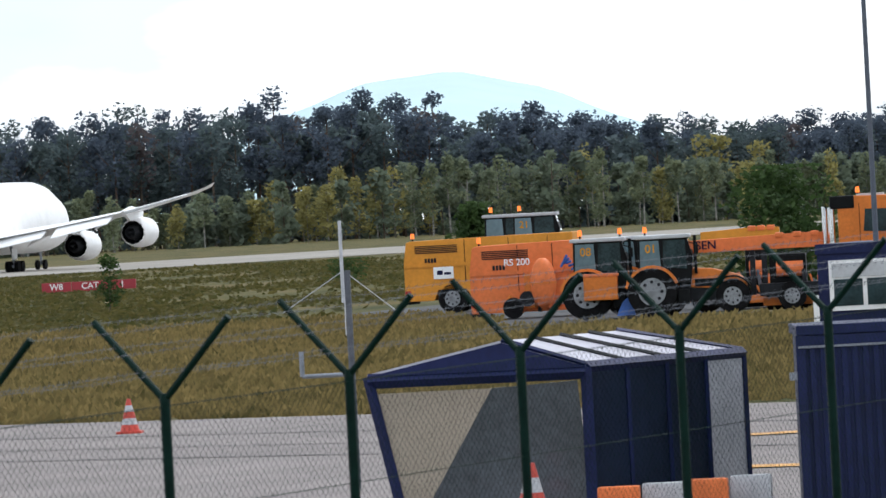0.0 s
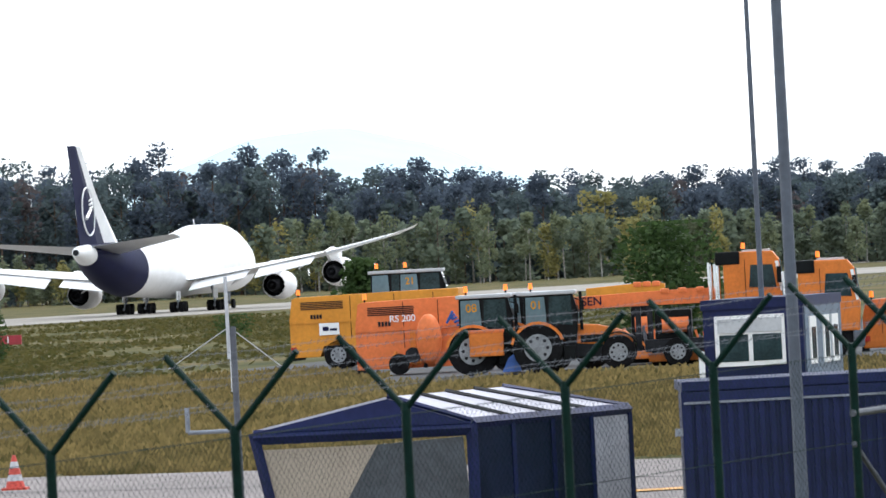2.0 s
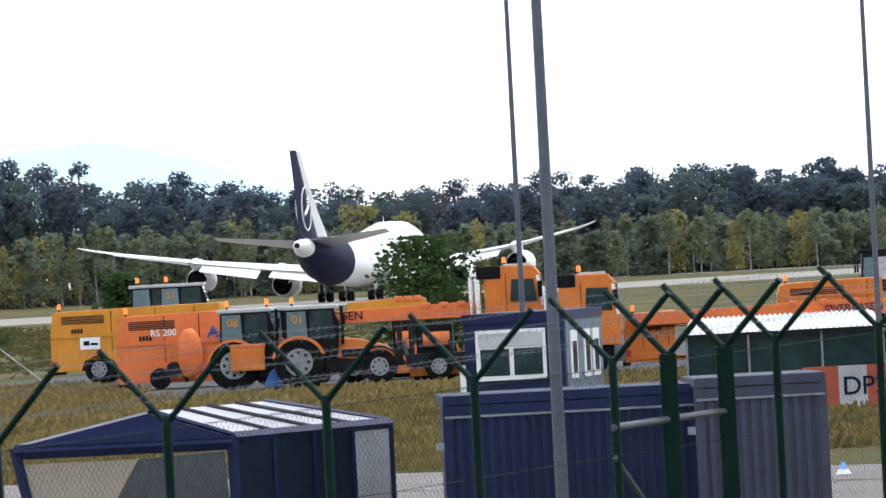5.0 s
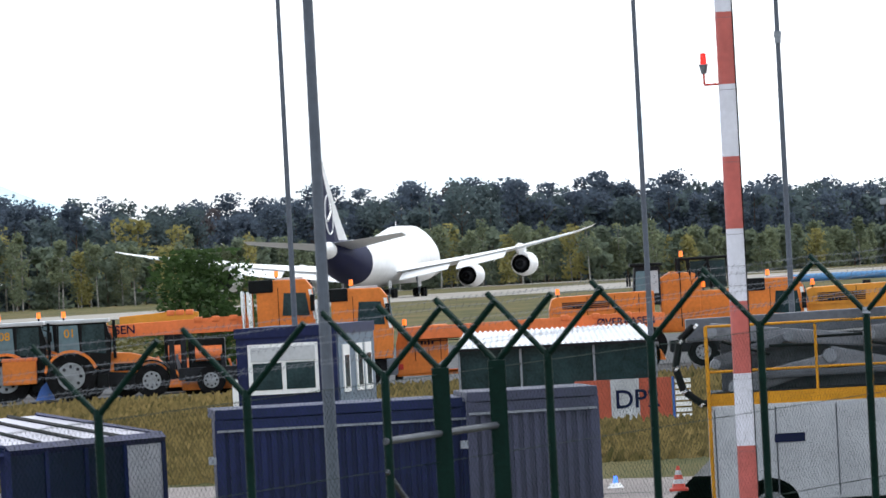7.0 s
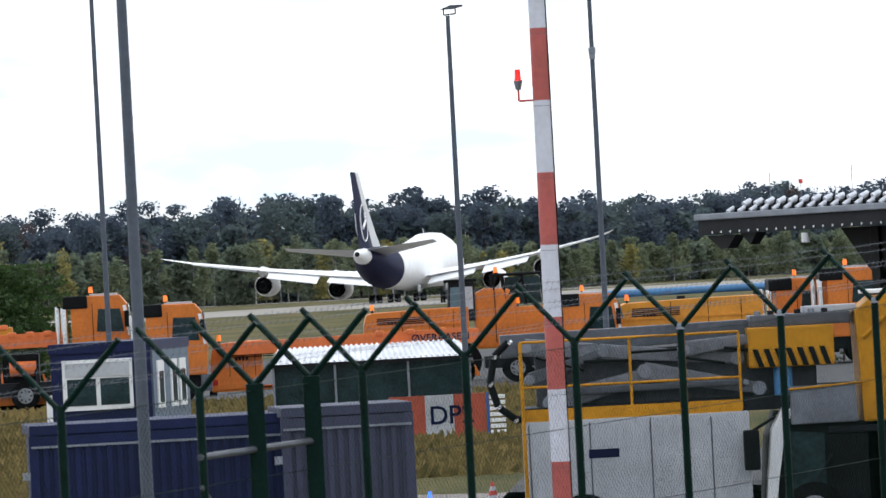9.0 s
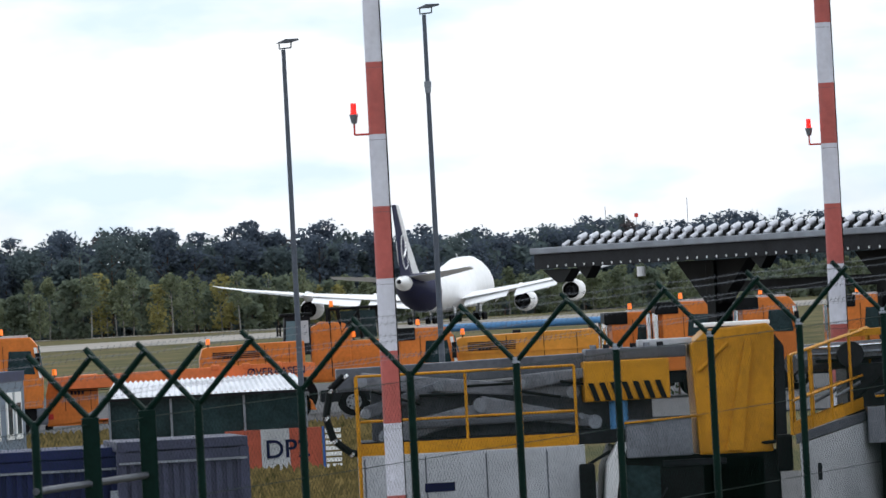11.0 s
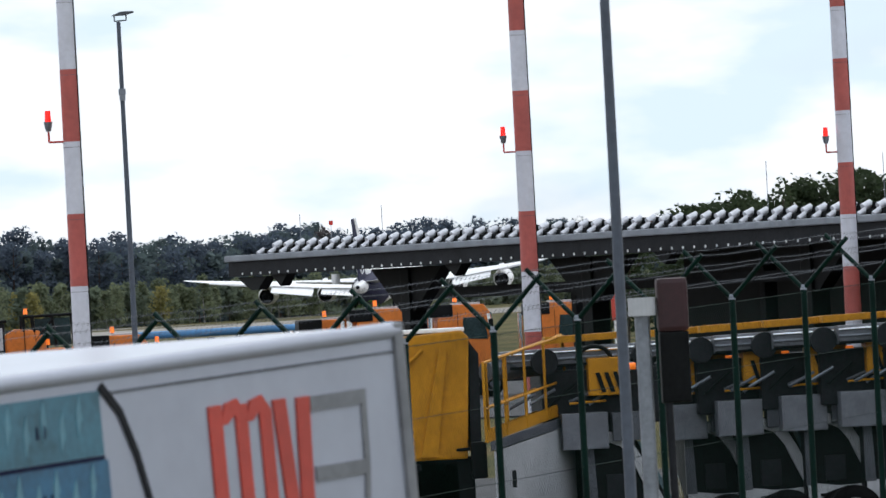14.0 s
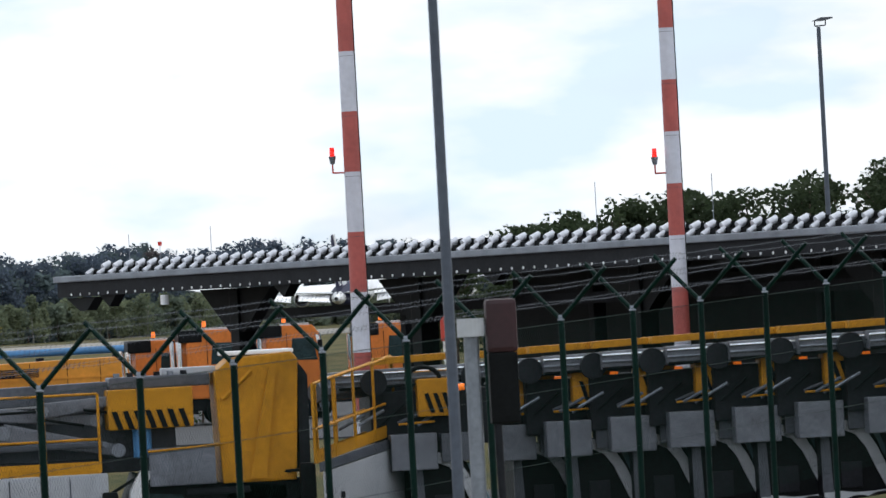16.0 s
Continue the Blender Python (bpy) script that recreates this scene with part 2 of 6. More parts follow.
def box(bm, x0, x1, y0, y1, z0, z1, bevel=0.0, m=None):
    r = bmesh.ops.create_cube(bm, size=1)
    t = Matrix.Translation(((x0 + x1) / 2, (y0 + y1) / 2, (z0 + z1) / 2)) @ Matrix.Diagonal((x1 - x0, y1 - y0, z1 - z0, 1))
    bmesh.ops.transform(bm, matrix=(m or Matrix()) @ t, verts=r["verts"])
    if bevel:
        es = list({e for v in r["verts"] for e in v.link_edges})
        bmesh.ops.bevel(bm, geom=es, offset=bevel, segments=2, affect="EDGES", profile=0.7)
    return bm


def rod(bm, p, q, r, r2=None, n=10):
    """A round bar from p to q."""
    p, q = Vector(p), Vector(q)
    made = bmesh.ops.create_cone(bm, cap_ends=True, segments=n, radius1=r, radius2=r if r2 is None else r2, depth=(q - p).length)
    turn = (q - p).to_track_quat("Z", "Y").to_matrix().to_4x4()
    bmesh.ops.transform(bm, matrix=Matrix.Translation((p + q) / 2) @ turn, verts=made["verts"])
    return bm


def plate(bm, outline, y0, y1, bevel=0.0):
    """A slab with an outline in x and z, from y0 to y1."""
    a = [bm.verts.new((x, y0, z)) for x, z in outline]
    b = [bm.verts.new((x, y1, z)) for x, z in outline]
    bm.faces.new(a)
    bm.faces.new(b[::-1])
    for i in range(len(a)):
        j = (i + 1) % len(a)
        bm.faces.new((a[j], a[i], b[i], b[j]))
    if bevel:
        es = list({e for v in a + b for e in v.link_edges})
        bmesh.ops.bevel(bm, geom=es, offset=bevel, segments=2, affect="EDGES", profile=0.7)
    return bm


def loft(bm, rings, cap=True):
    """A skin through rings of points."""
    vs = [[bm.verts.new(p) for p in ring] for ring in rings]
    n = len(vs[0])
    for a, b in zip(vs, vs[1:]):
        for i in range(n):
            bm.faces.new((a[i], a[(i + 1) % n], b[(i + 1) % n], b[i]))
    if cap:
        bm.faces.new(vs[0][::-1])
        bm.faces.new(vs[-1])
    return bm


def fresh():
    return bmesh.new()


def writing(text, size, material, parent, m, label="", slant=0.0):
    """Raised letters on a face: x along the line, z up."""
    cu = bpy.data.curves.new("lettering", "FONT")
    cu.body, cu.size, cu.extrude, cu.offset, cu.shear = text, size, 0.004, 0.011 * size, slant
    cu.align_x, cu.align_y = "CENTER", "CENTER"
    tmp = bpy.data.objects.new("lettering", cu)
    scene.collection.objects.link(tmp)
    me = bpy.data.meshes.new_from_object(tmp.evaluated_get(bpy.context.evaluated_depsgraph_get()))
    bpy.data.objects.remove(tmp)
    me.materials.clear()
    me.materials.append(material)
    ob = new("lettering", me)
    ob.parent = parent
    ob.matrix_local = m @ pose(0, 0, 0, 90, 0, 0)
    if label:
        ob["label"] = label
    return ob


# ---- ground ----
ALONG, ACROSS = Vector((0.485, 0.875)), Vector((0.875, -0.485))
LANE = Vector((1.83, 43.46))
FENCE0, STEP = Vector((-6.09, 55.15)), Vector((1.109, 2.240))


def near_rise(x, y):
    """The access road climbs to the right; behind the fence the land falls to the level of the airfield."""
    s = (Vector((x, y)) - LANE).dot(ALONG)
    o = (FENCE0 - Vector((x, y))).dot(ACROSS)
    k = min(1, max(0, (5.5 - o) / 4.5))
    return (min(3.2, max(-0.6, 0.25 + 0.031 * s)) + 0.0) * k * k * (3 - 2 * k)


def build_ground():
    xs = [-4000, -1500, -600, -300, -150] + [-90 + 6 * i for i in range(31)] + [150, 300, 600, 1500, 4000]
    ys = [-3000, -800, -200, -60, -20] + [4 * i for i in range(46)] + [190 + 15 * i for i in range(20)] + [520, 600, 800, 1000, 1300, 1700, 2500, 4800]
    bm = fresh()
    g = [[bm.verts.new((x, y, near_rise(x, y) - 0.02)) for x in xs] for y in ys]
    for a, b in zip(g, g[1:]):
        for i in range(len(xs) - 1):
            bm.faces.new((a[i], a[i + 1], b[i + 1], b[i]))
    tagged(part("ground", bm, MEADOW), "dry mown airfield meadow, straw and olive green", "ground", kind="structure")


build_ground()


def sheet(name, corners, material, label, category, z=0.03, thick=0.05):
    bm = fresh()
    a = [bm.verts.new((x, y, z)) for x, y in corners]
    b = [bm.verts.new((x, y, z - thick)) for x, y in corners]
    bm.faces.new(a)
    bm.faces.new(b[::-1])
    for i in range(len(a)):
        j = (i + 1) % len(a)
        bm.faces.new((a[j], a[i], b[i], b[j]))
    return tagged(part(name, bm, material), label, category, kind="structure")


sheet("apron", [(-60, 211.2), (-23.3, 176.7), (-5.0, 162.0), (3.2, 151.8), (22, 136), (60, 120), (60, 75), (24, 84), (1, 90), (-14, 80), (-60, 78)],
      CONCRETE, "pale concrete service road with dark joints", "road")
sheet("runway", [(-500, 20), (250, 1483), (330, 1800), (150, 1500), (-300, 598)], RUNWAY, "long pale concrete runway", "runway", 0.05)
sheet("far_taxiway", [(-30, 1465), (60, 1390), (80, 1410), (-20, 1500)], RUNWAY, "narrow pale taxiway before the wood", "taxiway", 0.06)
sheet("parking_pavement", [(-27, 362), (-30, 345), (-21, 296), (-19, 284), (-10, 300), (-4, 262), (24, 255), (60, 250), (60, 420), (-22, 420)], ASPHALT, "dark worn asphalt parking area", "pavement", 0.04)


sheet("lift_yard", [(2.2, 112), (12, 108), (32, 98), (60, 96), (60, 175), (6, 175)], ASPHALT, "dark asphalt yard under the lift vehicles", "pavement", 0.03)


def apron_marks():
    bm = fresh()
    for x0, y0, x1, y1, w in ((-24, 166, 4, 141, 0.10), (-24, 158, 4, 134, 0.08), (-22, 150, 4, 127, 0.1)):
        d = Vector((x1 - x0, y1 - y0)).normalized()
        n = Vector((-d.y, d.x)) * w
        bm.faces.new([bm.verts.new((x0 + n.x, y0 + n.y, 0.045)), bm.verts.new((x0 - n.x, y0 - n.y, 0.045)),
                      bm.verts.new((x1 - n.x, y1 - n.y, 0.045)), bm.verts.new((x1 + n.x, y1 + n.y, 0.045))])
    part("joint_lines", bm, ASPHALT, bpy.data.objects["apron"])
    bm = fresh()
    for x0, y0, x1, y1 in ((-6.2, 140, -2.0, 141), (-5.0, 124, 4, 119)):
        bm.faces.new([bm.verts.new((x0, y0, 0.05)), bm.verts.new((x1, y1, 0.05)), bm.verts.new((x1, y1 + 1.2, 0.05)), bm.verts.new((x0, y0 + 1.2, 0.05))])
    part("yellow_line", bm, YELLOW, bpy.data.objects["apron"])


apron_marks()


# ---- woods ----
LEAF = np.array([(-1, 0, 0), (0, -0.62, 0.18), (1, 0, 0), (0, 0.62, -0.18)], float)
rng = np.random.default_rng(7)


def clumps(centres, radii):
    """Small bent sprays of leaves at the given places."""
    n = len(centres)
    v = LEAF[None] * rng.uniform(0.7, 1.3, (n, 4, 1))
    q, _ = np.linalg.qr(rng.normal(size=(n, 3, 3)))
    v = np.einsum("nij,nkj->nki", q, v) * radii[:, None, None] * np.array([1.15, 1.15, 0.9])
    v += centres[:, None]
    f = np.arange(4)[None] + 4 * np.arange(n)[:, None]
    return v.reshape(-1, 3), f


def crown_points(h, w, kind, n):
    """Places of clumps on the lobes of one crown."""
    low = {"pine": 0.45, "oak": 0.22, "birch": 0.12, "bush": 0.05, "fill": 0.02}[kind]
    lobes = []
    for i in range(13 if kind != "bush" else 16):
        z = rng.uniform(low, 0.93)
        wide = w * (0.5 if kind != "birch" else 0.38) * (1 - 0.75 * max(0, z - 0.6) / 0.4)
        a = rng.uniform(0, 2 * math.pi)
        d = wide * rng.uniform(0.2, 0.8)
        lobes.append((d * math.cos(a), d * math.sin(a), z * h, w * rng.uniform(0.20, 0.33)))
    lobes.append((0, 0, 0.9 * h, w * 0.2))
    lobes = np.array(lobes)
    k = rng.integers(0, len(lobes), n)
    u = rng.normal(size=(n, 3))
    u /= np.linalg.norm(u, axis=1)[:, None]
    u *= rng.uniform(0.6, 1.15, (n, 1))
    p = lobes[k, :3] + u * lobes[k, 3:] * np.array([1, 1, 0.75 if kind != "birch" else 1.3])
    p[:, 2] = np.clip(p[:, 2], low * h * 0.6, h * 1.02)
    return p


def trunk_mesh(x, y, h, r, lean):
    """A tapered stem with two limbs, as points and faces."""
    v, f = [], []
    stems = [((x, y, -0.3), (x + lean, y, h * 0.9), r, r * 0.3)]
    for s in (-1, 1):
        z = h * rng.uniform(0.5, 0.7)
        stems.append(((x + lean * z / h, y, z), (x + lean + s * h * 0.14, y, z + h * 0.16), r * 0.45, r * 0.15))
    for p, q, a, b in stems:
        o = len(v)
        for c, rad in ((p, a), (q, b)):
            v += [(c[0] + rad * math.cos(k * math.pi / 3), c[1] + rad * math.sin(k * math.pi / 3), c[2]) for k in range(6)]
        f += [(o + k, o + (k + 1) % 6, o + 6 + (k + 1) % 6, o + 6 + k) for k in range(6)]
    return v, f


def stand(name, trees, material, bark, label, category):
    """A wood: one mesh of crowns and one of stems. trees: x, y, height, width, kind, clumps, clump size."""
    vs, fs, tv, tf, o = [], [], [], [], 0
    for x, y, h, w, kind, n, size in trees:
        n = int(n * 2.6)
        p = crown_points(h, w, kind, n) + np.array([x, y, 0])
        v, f = clumps(p, 0.86 * size * rng.uniform(0.5, 1.25, n))
        vs.append(v)
        fs.append(f + o)
        o += len(v)
        a, b = trunk_mesh(x, y, h, 0.013 * h, rng.uniform(-0.5, 0.5))
        tf += [tuple(i + len(tv) for i in q) for q in b]
        tv += a
    root = thing(name, Matrix(), label, category, kind="stuff")
    me = bpy.data.meshes.new("crowns")
    me.from_pydata(np.concatenate(vs).tolist(), [], np.concatenate(fs).tolist())
    me.materials.append(material)
    ob = new("crowns", me)
    ob.parent = root
    tagged(ob, kind="stuff")
    me = bpy.data.meshes.new("trunks")
    me.from_pydata(tv, [], tf)
    me.materials.append(bark)
    ob = new("trunks", me)
    ob.parent = root
    tagged(ob, kind="stuff")
    return root


def tree_line(x):
    """The height of the high wood along the airfield."""
    az = math.degrees(math.atan2(x, 1560))
    return float(np.interp(az, [-8, -6.5, -4.6, -3.9, -3.2, -1.8, -0.6, 0.3, 1.2, 2.3, 3.2, 4, 10], [29, 28, 29, 24, 22, 20, 19.5, 21.5, 20.5, 18, 17.5, 19, 19]))


def high_wood():
    pines, oaks, reds = [], [], []
    for row, y0 in enumerate((1500, 1520, 1545)):
        x = -225.0
        while x < 245:
            x += rng.uniform(3.6, 6.2)
            h = 1.07 * tree_line(x) * rng.uniform(0.84, 1.04) * (0.86, 0.94, 1.0)[row]
            y = y0 + 0.35 * max(0, x) + 2.2 * max(0, x - 60) + rng.uniform(-7, 7)
            k = rng.random()
            if k < 0.62:
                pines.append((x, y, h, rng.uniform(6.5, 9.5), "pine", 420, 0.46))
                oaks.append((x + 2, y + 3, h * 0.84, 8.5, "fill", 230, 0.95))
            elif k < 0.94:
                oaks.append((x, y, h * 0.95, rng.uniform(8, 11), "oak", 420, 0.5))
                oaks.append((x - 2, y + 4, h * 0.8, 8.5, "fill", 230, 0.95))
            else:
                reds.append((x, y, h * 0.97, 8, "oak", 220, 0.6))
    stand("pine_wood", pines, HAZED_PINE, PINE_BARK, "tall pines of the wood behind the runway, painted hazy blue", "wood")
    stand("oak_wood", oaks, HAZED_OAK, BARK, "broadleaved trees of the wood, painted hazy blue-green", "wood")
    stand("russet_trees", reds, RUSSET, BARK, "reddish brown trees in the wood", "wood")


high_wood()


def low_wood():
    birch, gold, green = [], [], []
    x = -215.0
    while x < 200:
        x += rng.uniform(1.0, 1.9)
        y = 1440 + 0.42 * max(0, x + 40) + 2.2 * max(0, x - 60) + rng.uniform(-14, 14)
        az = math.degrees(math.atan2(x, 1450))
        h = float(np.interp(az, [-8, -7, -6.3, -5.6, -4.6, -3.4, -2.2, -0.6, 0.4, 2, 6], [10, 13, 8, 10, 14, 15, 12, 10.5, 12, 9, 8])) * rng.uniform(0.75, 1.08)
        k = rng.random()
        golden = math.exp(-((az + 4.85) / 0.5) ** 2) + 0.5 * math.exp(-((az - 0.6) / 0.5) ** 2) + 0.08
        if k < golden * 0.6:
            gold.append((x, y, h, rng.uniform(4, 6.2), "birch", 240, 0.42))
        elif k < 0.62:
            birch.append((x, y, h, rng.uniform(3, 5), "birch" if rng.random() < 0.75 else "pine", 220, 0.42))
        else:
            green.append((x, y + 5, h * 0.95, rng.uniform(4, 6.5), "fill", 150, 0.75))
    for az, z in ((-2.35, 17), (-2.2, 16), (-1.9, 15)):
        gold.append((1490 * math.tan(radians(az)), 1490, z, 7, "oak", 200, 0.55))
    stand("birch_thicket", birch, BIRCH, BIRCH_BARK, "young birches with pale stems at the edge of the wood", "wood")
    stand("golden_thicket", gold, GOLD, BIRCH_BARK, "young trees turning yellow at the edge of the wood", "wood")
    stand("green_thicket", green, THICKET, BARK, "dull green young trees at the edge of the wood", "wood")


low_wood()


def right_wood():
    trees = []
    for i in range(66):
        x = 50 + 0.8 * i + rng.uniform(-0.8, 0.8)
        h = float(np.interp(x, [50, 57, 61, 68, 72, 95], [7.7, 8.8, 9.8, 10.1, 11.0, 11.8])) * rng.uniform(0.93, 1.05)
        trees.append((x, 480 + rng.uniform(-15, 15), h, rng.uniform(3.4, 5.2), "oak", 480, 0.22))
    stand("near_wood", trees, NEAR_OAK, BARK, "dark green trees behind the carport", "wood")


right_wood()


def single_bush(x, y, h, w, label, n=900, size=0.2):
    root = thing("bush", pose(x, y, 0), label, "bush")
    n = int(n * 3)
    p = crown_points(h, w, "bush", n)
    v, f = clumps(p, 0.8 * size * rng.uniform(0.5, 1.2, n))
    me = bpy.data.meshes.new("crown")
    me.from_pydata(v.tolist(), [], f.tolist())
    me.materials.append(BUSH)
    ob = new("crown", me)
    ob.parent = root
    a, b = trunk_mesh(0, 0, h * 0.8, 0.05, 0.1)
    me = bpy.data.meshes.new("trunk")
    me.from_pydata(a, [], b)
    me.materials.append(BARK)
    ob = new("trunk", me)
    ob.parent = root


single_bush(-29.5, 420, 4.6, 3.2, "dense dark green bush behind the sweepers")
single_bush(-11.0, 352, 5.4, 6.0, "broad dark green bush behind the tractors", 1700)
single_bush(-47.9, 410, 3.0, 1.6, "thin upright shrub beside the red sign", 260, 0.13)
single_bush(22.4, 305, 4.0, 2.6, "thin shrub behind the blue pipe", 260, 0.14)
single_bush(-45.0, 520, 1.5, 3.0, "low shrub in the meadow", 200, 0.15)
single_bush(-30.5, 470, 1.0, 2.2, "low shrub in the meadow", 160, 0.13)


def far_hill():
    bm = fresh()
    rings = []
    for j, y in enumerate((3900, 4100, 4300, 4600)):
        ring = []
        for i in range(61):
            az = radians(-9.6 + 0.18 * i)
            d = math.degrees(az) + 4.25
            z = 4.3 + 4200 * (0.0190 * math.exp(-(abs(d) / 2.05) ** 2.0) - 0.001 + 0.0002 * math.sin(9 * d))
            ring.append(bm.verts.new((y * math.tan(az), y, max(-5, z * (0.25, 0.75, 1.0, 0.6)[j]))))
        rings.append(ring)
    for a, b in zip(rings, rings[1:]):
        for i in range(60):
            bm.faces.new((a[i], a[i + 1], b[i + 1], b[i]))
    tagged(part("backdrop_hill", bm, HILL, smooth=True), "far hill on the horizon, painted pale blue for haze", "hill", kind="structure")


far_hill()


def meadow_grass():
    """Tufts of dry grass before the parked vehicles and along the verge."""
    n = 46000
    y = rng.uniform(165, 330, n) ** 1.0
    az = np.radians(rng.uniform(-7.8, 3.3, n))
    x = y * np.tan(az)
    edge = np.interp(x, [-60, -23.3, -5, 3.2, 22], [211, 176.7, 162, 151.8, 136])
    keep = (y > edge + 0.6) & (y < np.where(x > -20, 282, np.where(x > -28, 300 + (-20 - x) * 6, 345)))
    x, y = x[keep], y[keep]
    m = len(x)
    h, w = rng.uniform(0.10, 0.34, m), rng.uniform(0.04, 0.16, m)
    lx, dx = rng.normal(0, 0.12, m), rng.uniform(-1, 1, m)
    z = np.zeros(m)
    v = np.stack([np.stack([x - w, y - dx * w, z], 1), np.stack([x + w, y + dx * w, z], 1), np.stack([x + lx + w * 0.4, y, h * 0.8], 1), np.stack([x + lx, y, h], 1)], 1).reshape(-1, 3)
    f = 4 * np.arange(m)[:, None] + np.arange(4)[None]
    me = bpy.data.meshes.new("grass")
    me.from_pydata(v.tolist(), [], f.tolist())
    me.materials.append(STRAW)
    tagged(new("grass", me), "tall dry straw-coloured grass tufts", "grass", kind="stuff")


meadow_grass()


def meadow_scrub():
    """Coarser, darker tufts and weeds on the wide meadow before the runway."""
    n = 42000
    y = rng.uniform(340, 800, n)
    x = y * np.tan(np.radians(rng.uniform(-7.8, -1.0, n)))
    patch = np.sin(x * 0.21 + y * 0.03) + np.sin(y * 0.06 - x * 0.05) + rng.normal(0, 0.8, n)
    keep = (y < 770 + 1.95 * (x + 103)) & ~((x > -31) & (y < 425)) & (patch > -0.6)
    x, y = x[keep], y[keep]
    m = len(x)
    p = np.stack([x, y, np.zeros(m)], 1)
    v, f = clumps(p, rng.uniform(0.12, 0.36, m))
    me = bpy.data.meshes.new("scrub")
    me.from_pydata(v.tolist(), [], f.tolist())
    me.materials.append(SCRUB)
    tagged(new("scrub", me), "olive and brown weeds in the wide meadow", "scrub", kind="stuff")


meadow_scrub()


# ---- the jet ----
def ring(x, zc, ry, top, bottom, n=24):
    out = []
    for i in range(n):
        a = 2 * math.pi * i / n
        s, c = math.sin(a), math.cos(a)
        z = zc + (top - zc) * max(s, 0) ** 0.95 - (zc - bottom) * max(-s, 0) ** 0.95
        k = ry * (1 - (0.32 * max(s, 0) ** 2 if top > 9 else 0))
        out.append((x, k * c, z))
    return out


def wing_rings(rows, side, t=0.11, twist=0.0):
    rings = []
    for y, lead, trail, z in rows:
        c = lead - trail
        pts = [(0, 0), (0.03, 0.35), (0.15, 0.75), (0.4, 1), (0.7, 0.6), (1, 0.03), (1, -0.03), (0.7, -0.35), (0.35, -0.55), (0.08, -0.4)]
        rings.append([(lead - c * u, side * y, z + v * c * t * 0.5 + twist * c * (u - 0.4)) for u, v in pts])
    return rings


def engine(root, x, y, z, side):
    n = 28
    def circle(px, r, wavy=0.0):
        return [(x + px + (wavy if i % 2 else 0), y + r * math.cos(2 * math.pi * i / n), z + r * math.sin(2 * math.pi * i / n)) for i in range(n)]
    nac = part("nacelle", loft(fresh(), [circle(5.4, 1.30), circle(5.5, 1.45), circle(5.2, 1.62), circle(3.4, 1.72), circle(1.6, 1.62), circle(0.2, 1.36, 0.35), circle(0.2, 1.30, 0.35), circle(1.6, 1.38), circle(3.0, 1.3)], False), WHITE, root, smooth=True)
    part("exhaust", loft(fresh(), [circle(2.6, 1.34), circle(1.2, 1.33), circle(0.45, 1.28, 0.28), circle(0.5, 1.2, 0.28), circle(1.9, 1.15)], True), PLASTIC, nac, "dark chevron exhaust")
    part("core", loft(fresh(), [circle(2.2, 0.95), circle(0.4, 0.82), circle(-0.6, 0.6), circle(-0.6, 0.5), circle(0.2, 0.3), circle(-1.3, 0.06)], True), GREY_DARK, nac)
    bm = plate(fresh(), [(4.0, 1.2), (4.6, 2.6), (0.2, 2.9), (-3.2, 2.4), (-0.8, 1.3)], -0.16, 0.16)
    bmesh.ops.translate(bm, vec=(x, y, z), verts=bm.verts)
    part("pylon", bm, WHITE, nac)


def bogie(root, x, y, r=0.62):
    leg = part("main_gear", rod(rod(fresh(), (x, y, 0.6), (x, y * 0.93, 2.9), 0.17), (x - 0.8, y, 0.62), (x + 0.8, y, 0.62), 0.13), STEEL, root)
    box(bm := fresh(), x - 0.9, x + 0.9, y - 0.06, y + 0.06, 1.4, 2.6)
    part("gear_door", bm, WHITE, leg)
    for dx in (-0.75, 0.75):
        for dy in (-0.55, 0.55):
            part("wheel", rod(fresh(), (x + dx, y + dy - 0.23, r), (x + dx, y + dy + 0.23, r), r, n=20), BLACK, leg)


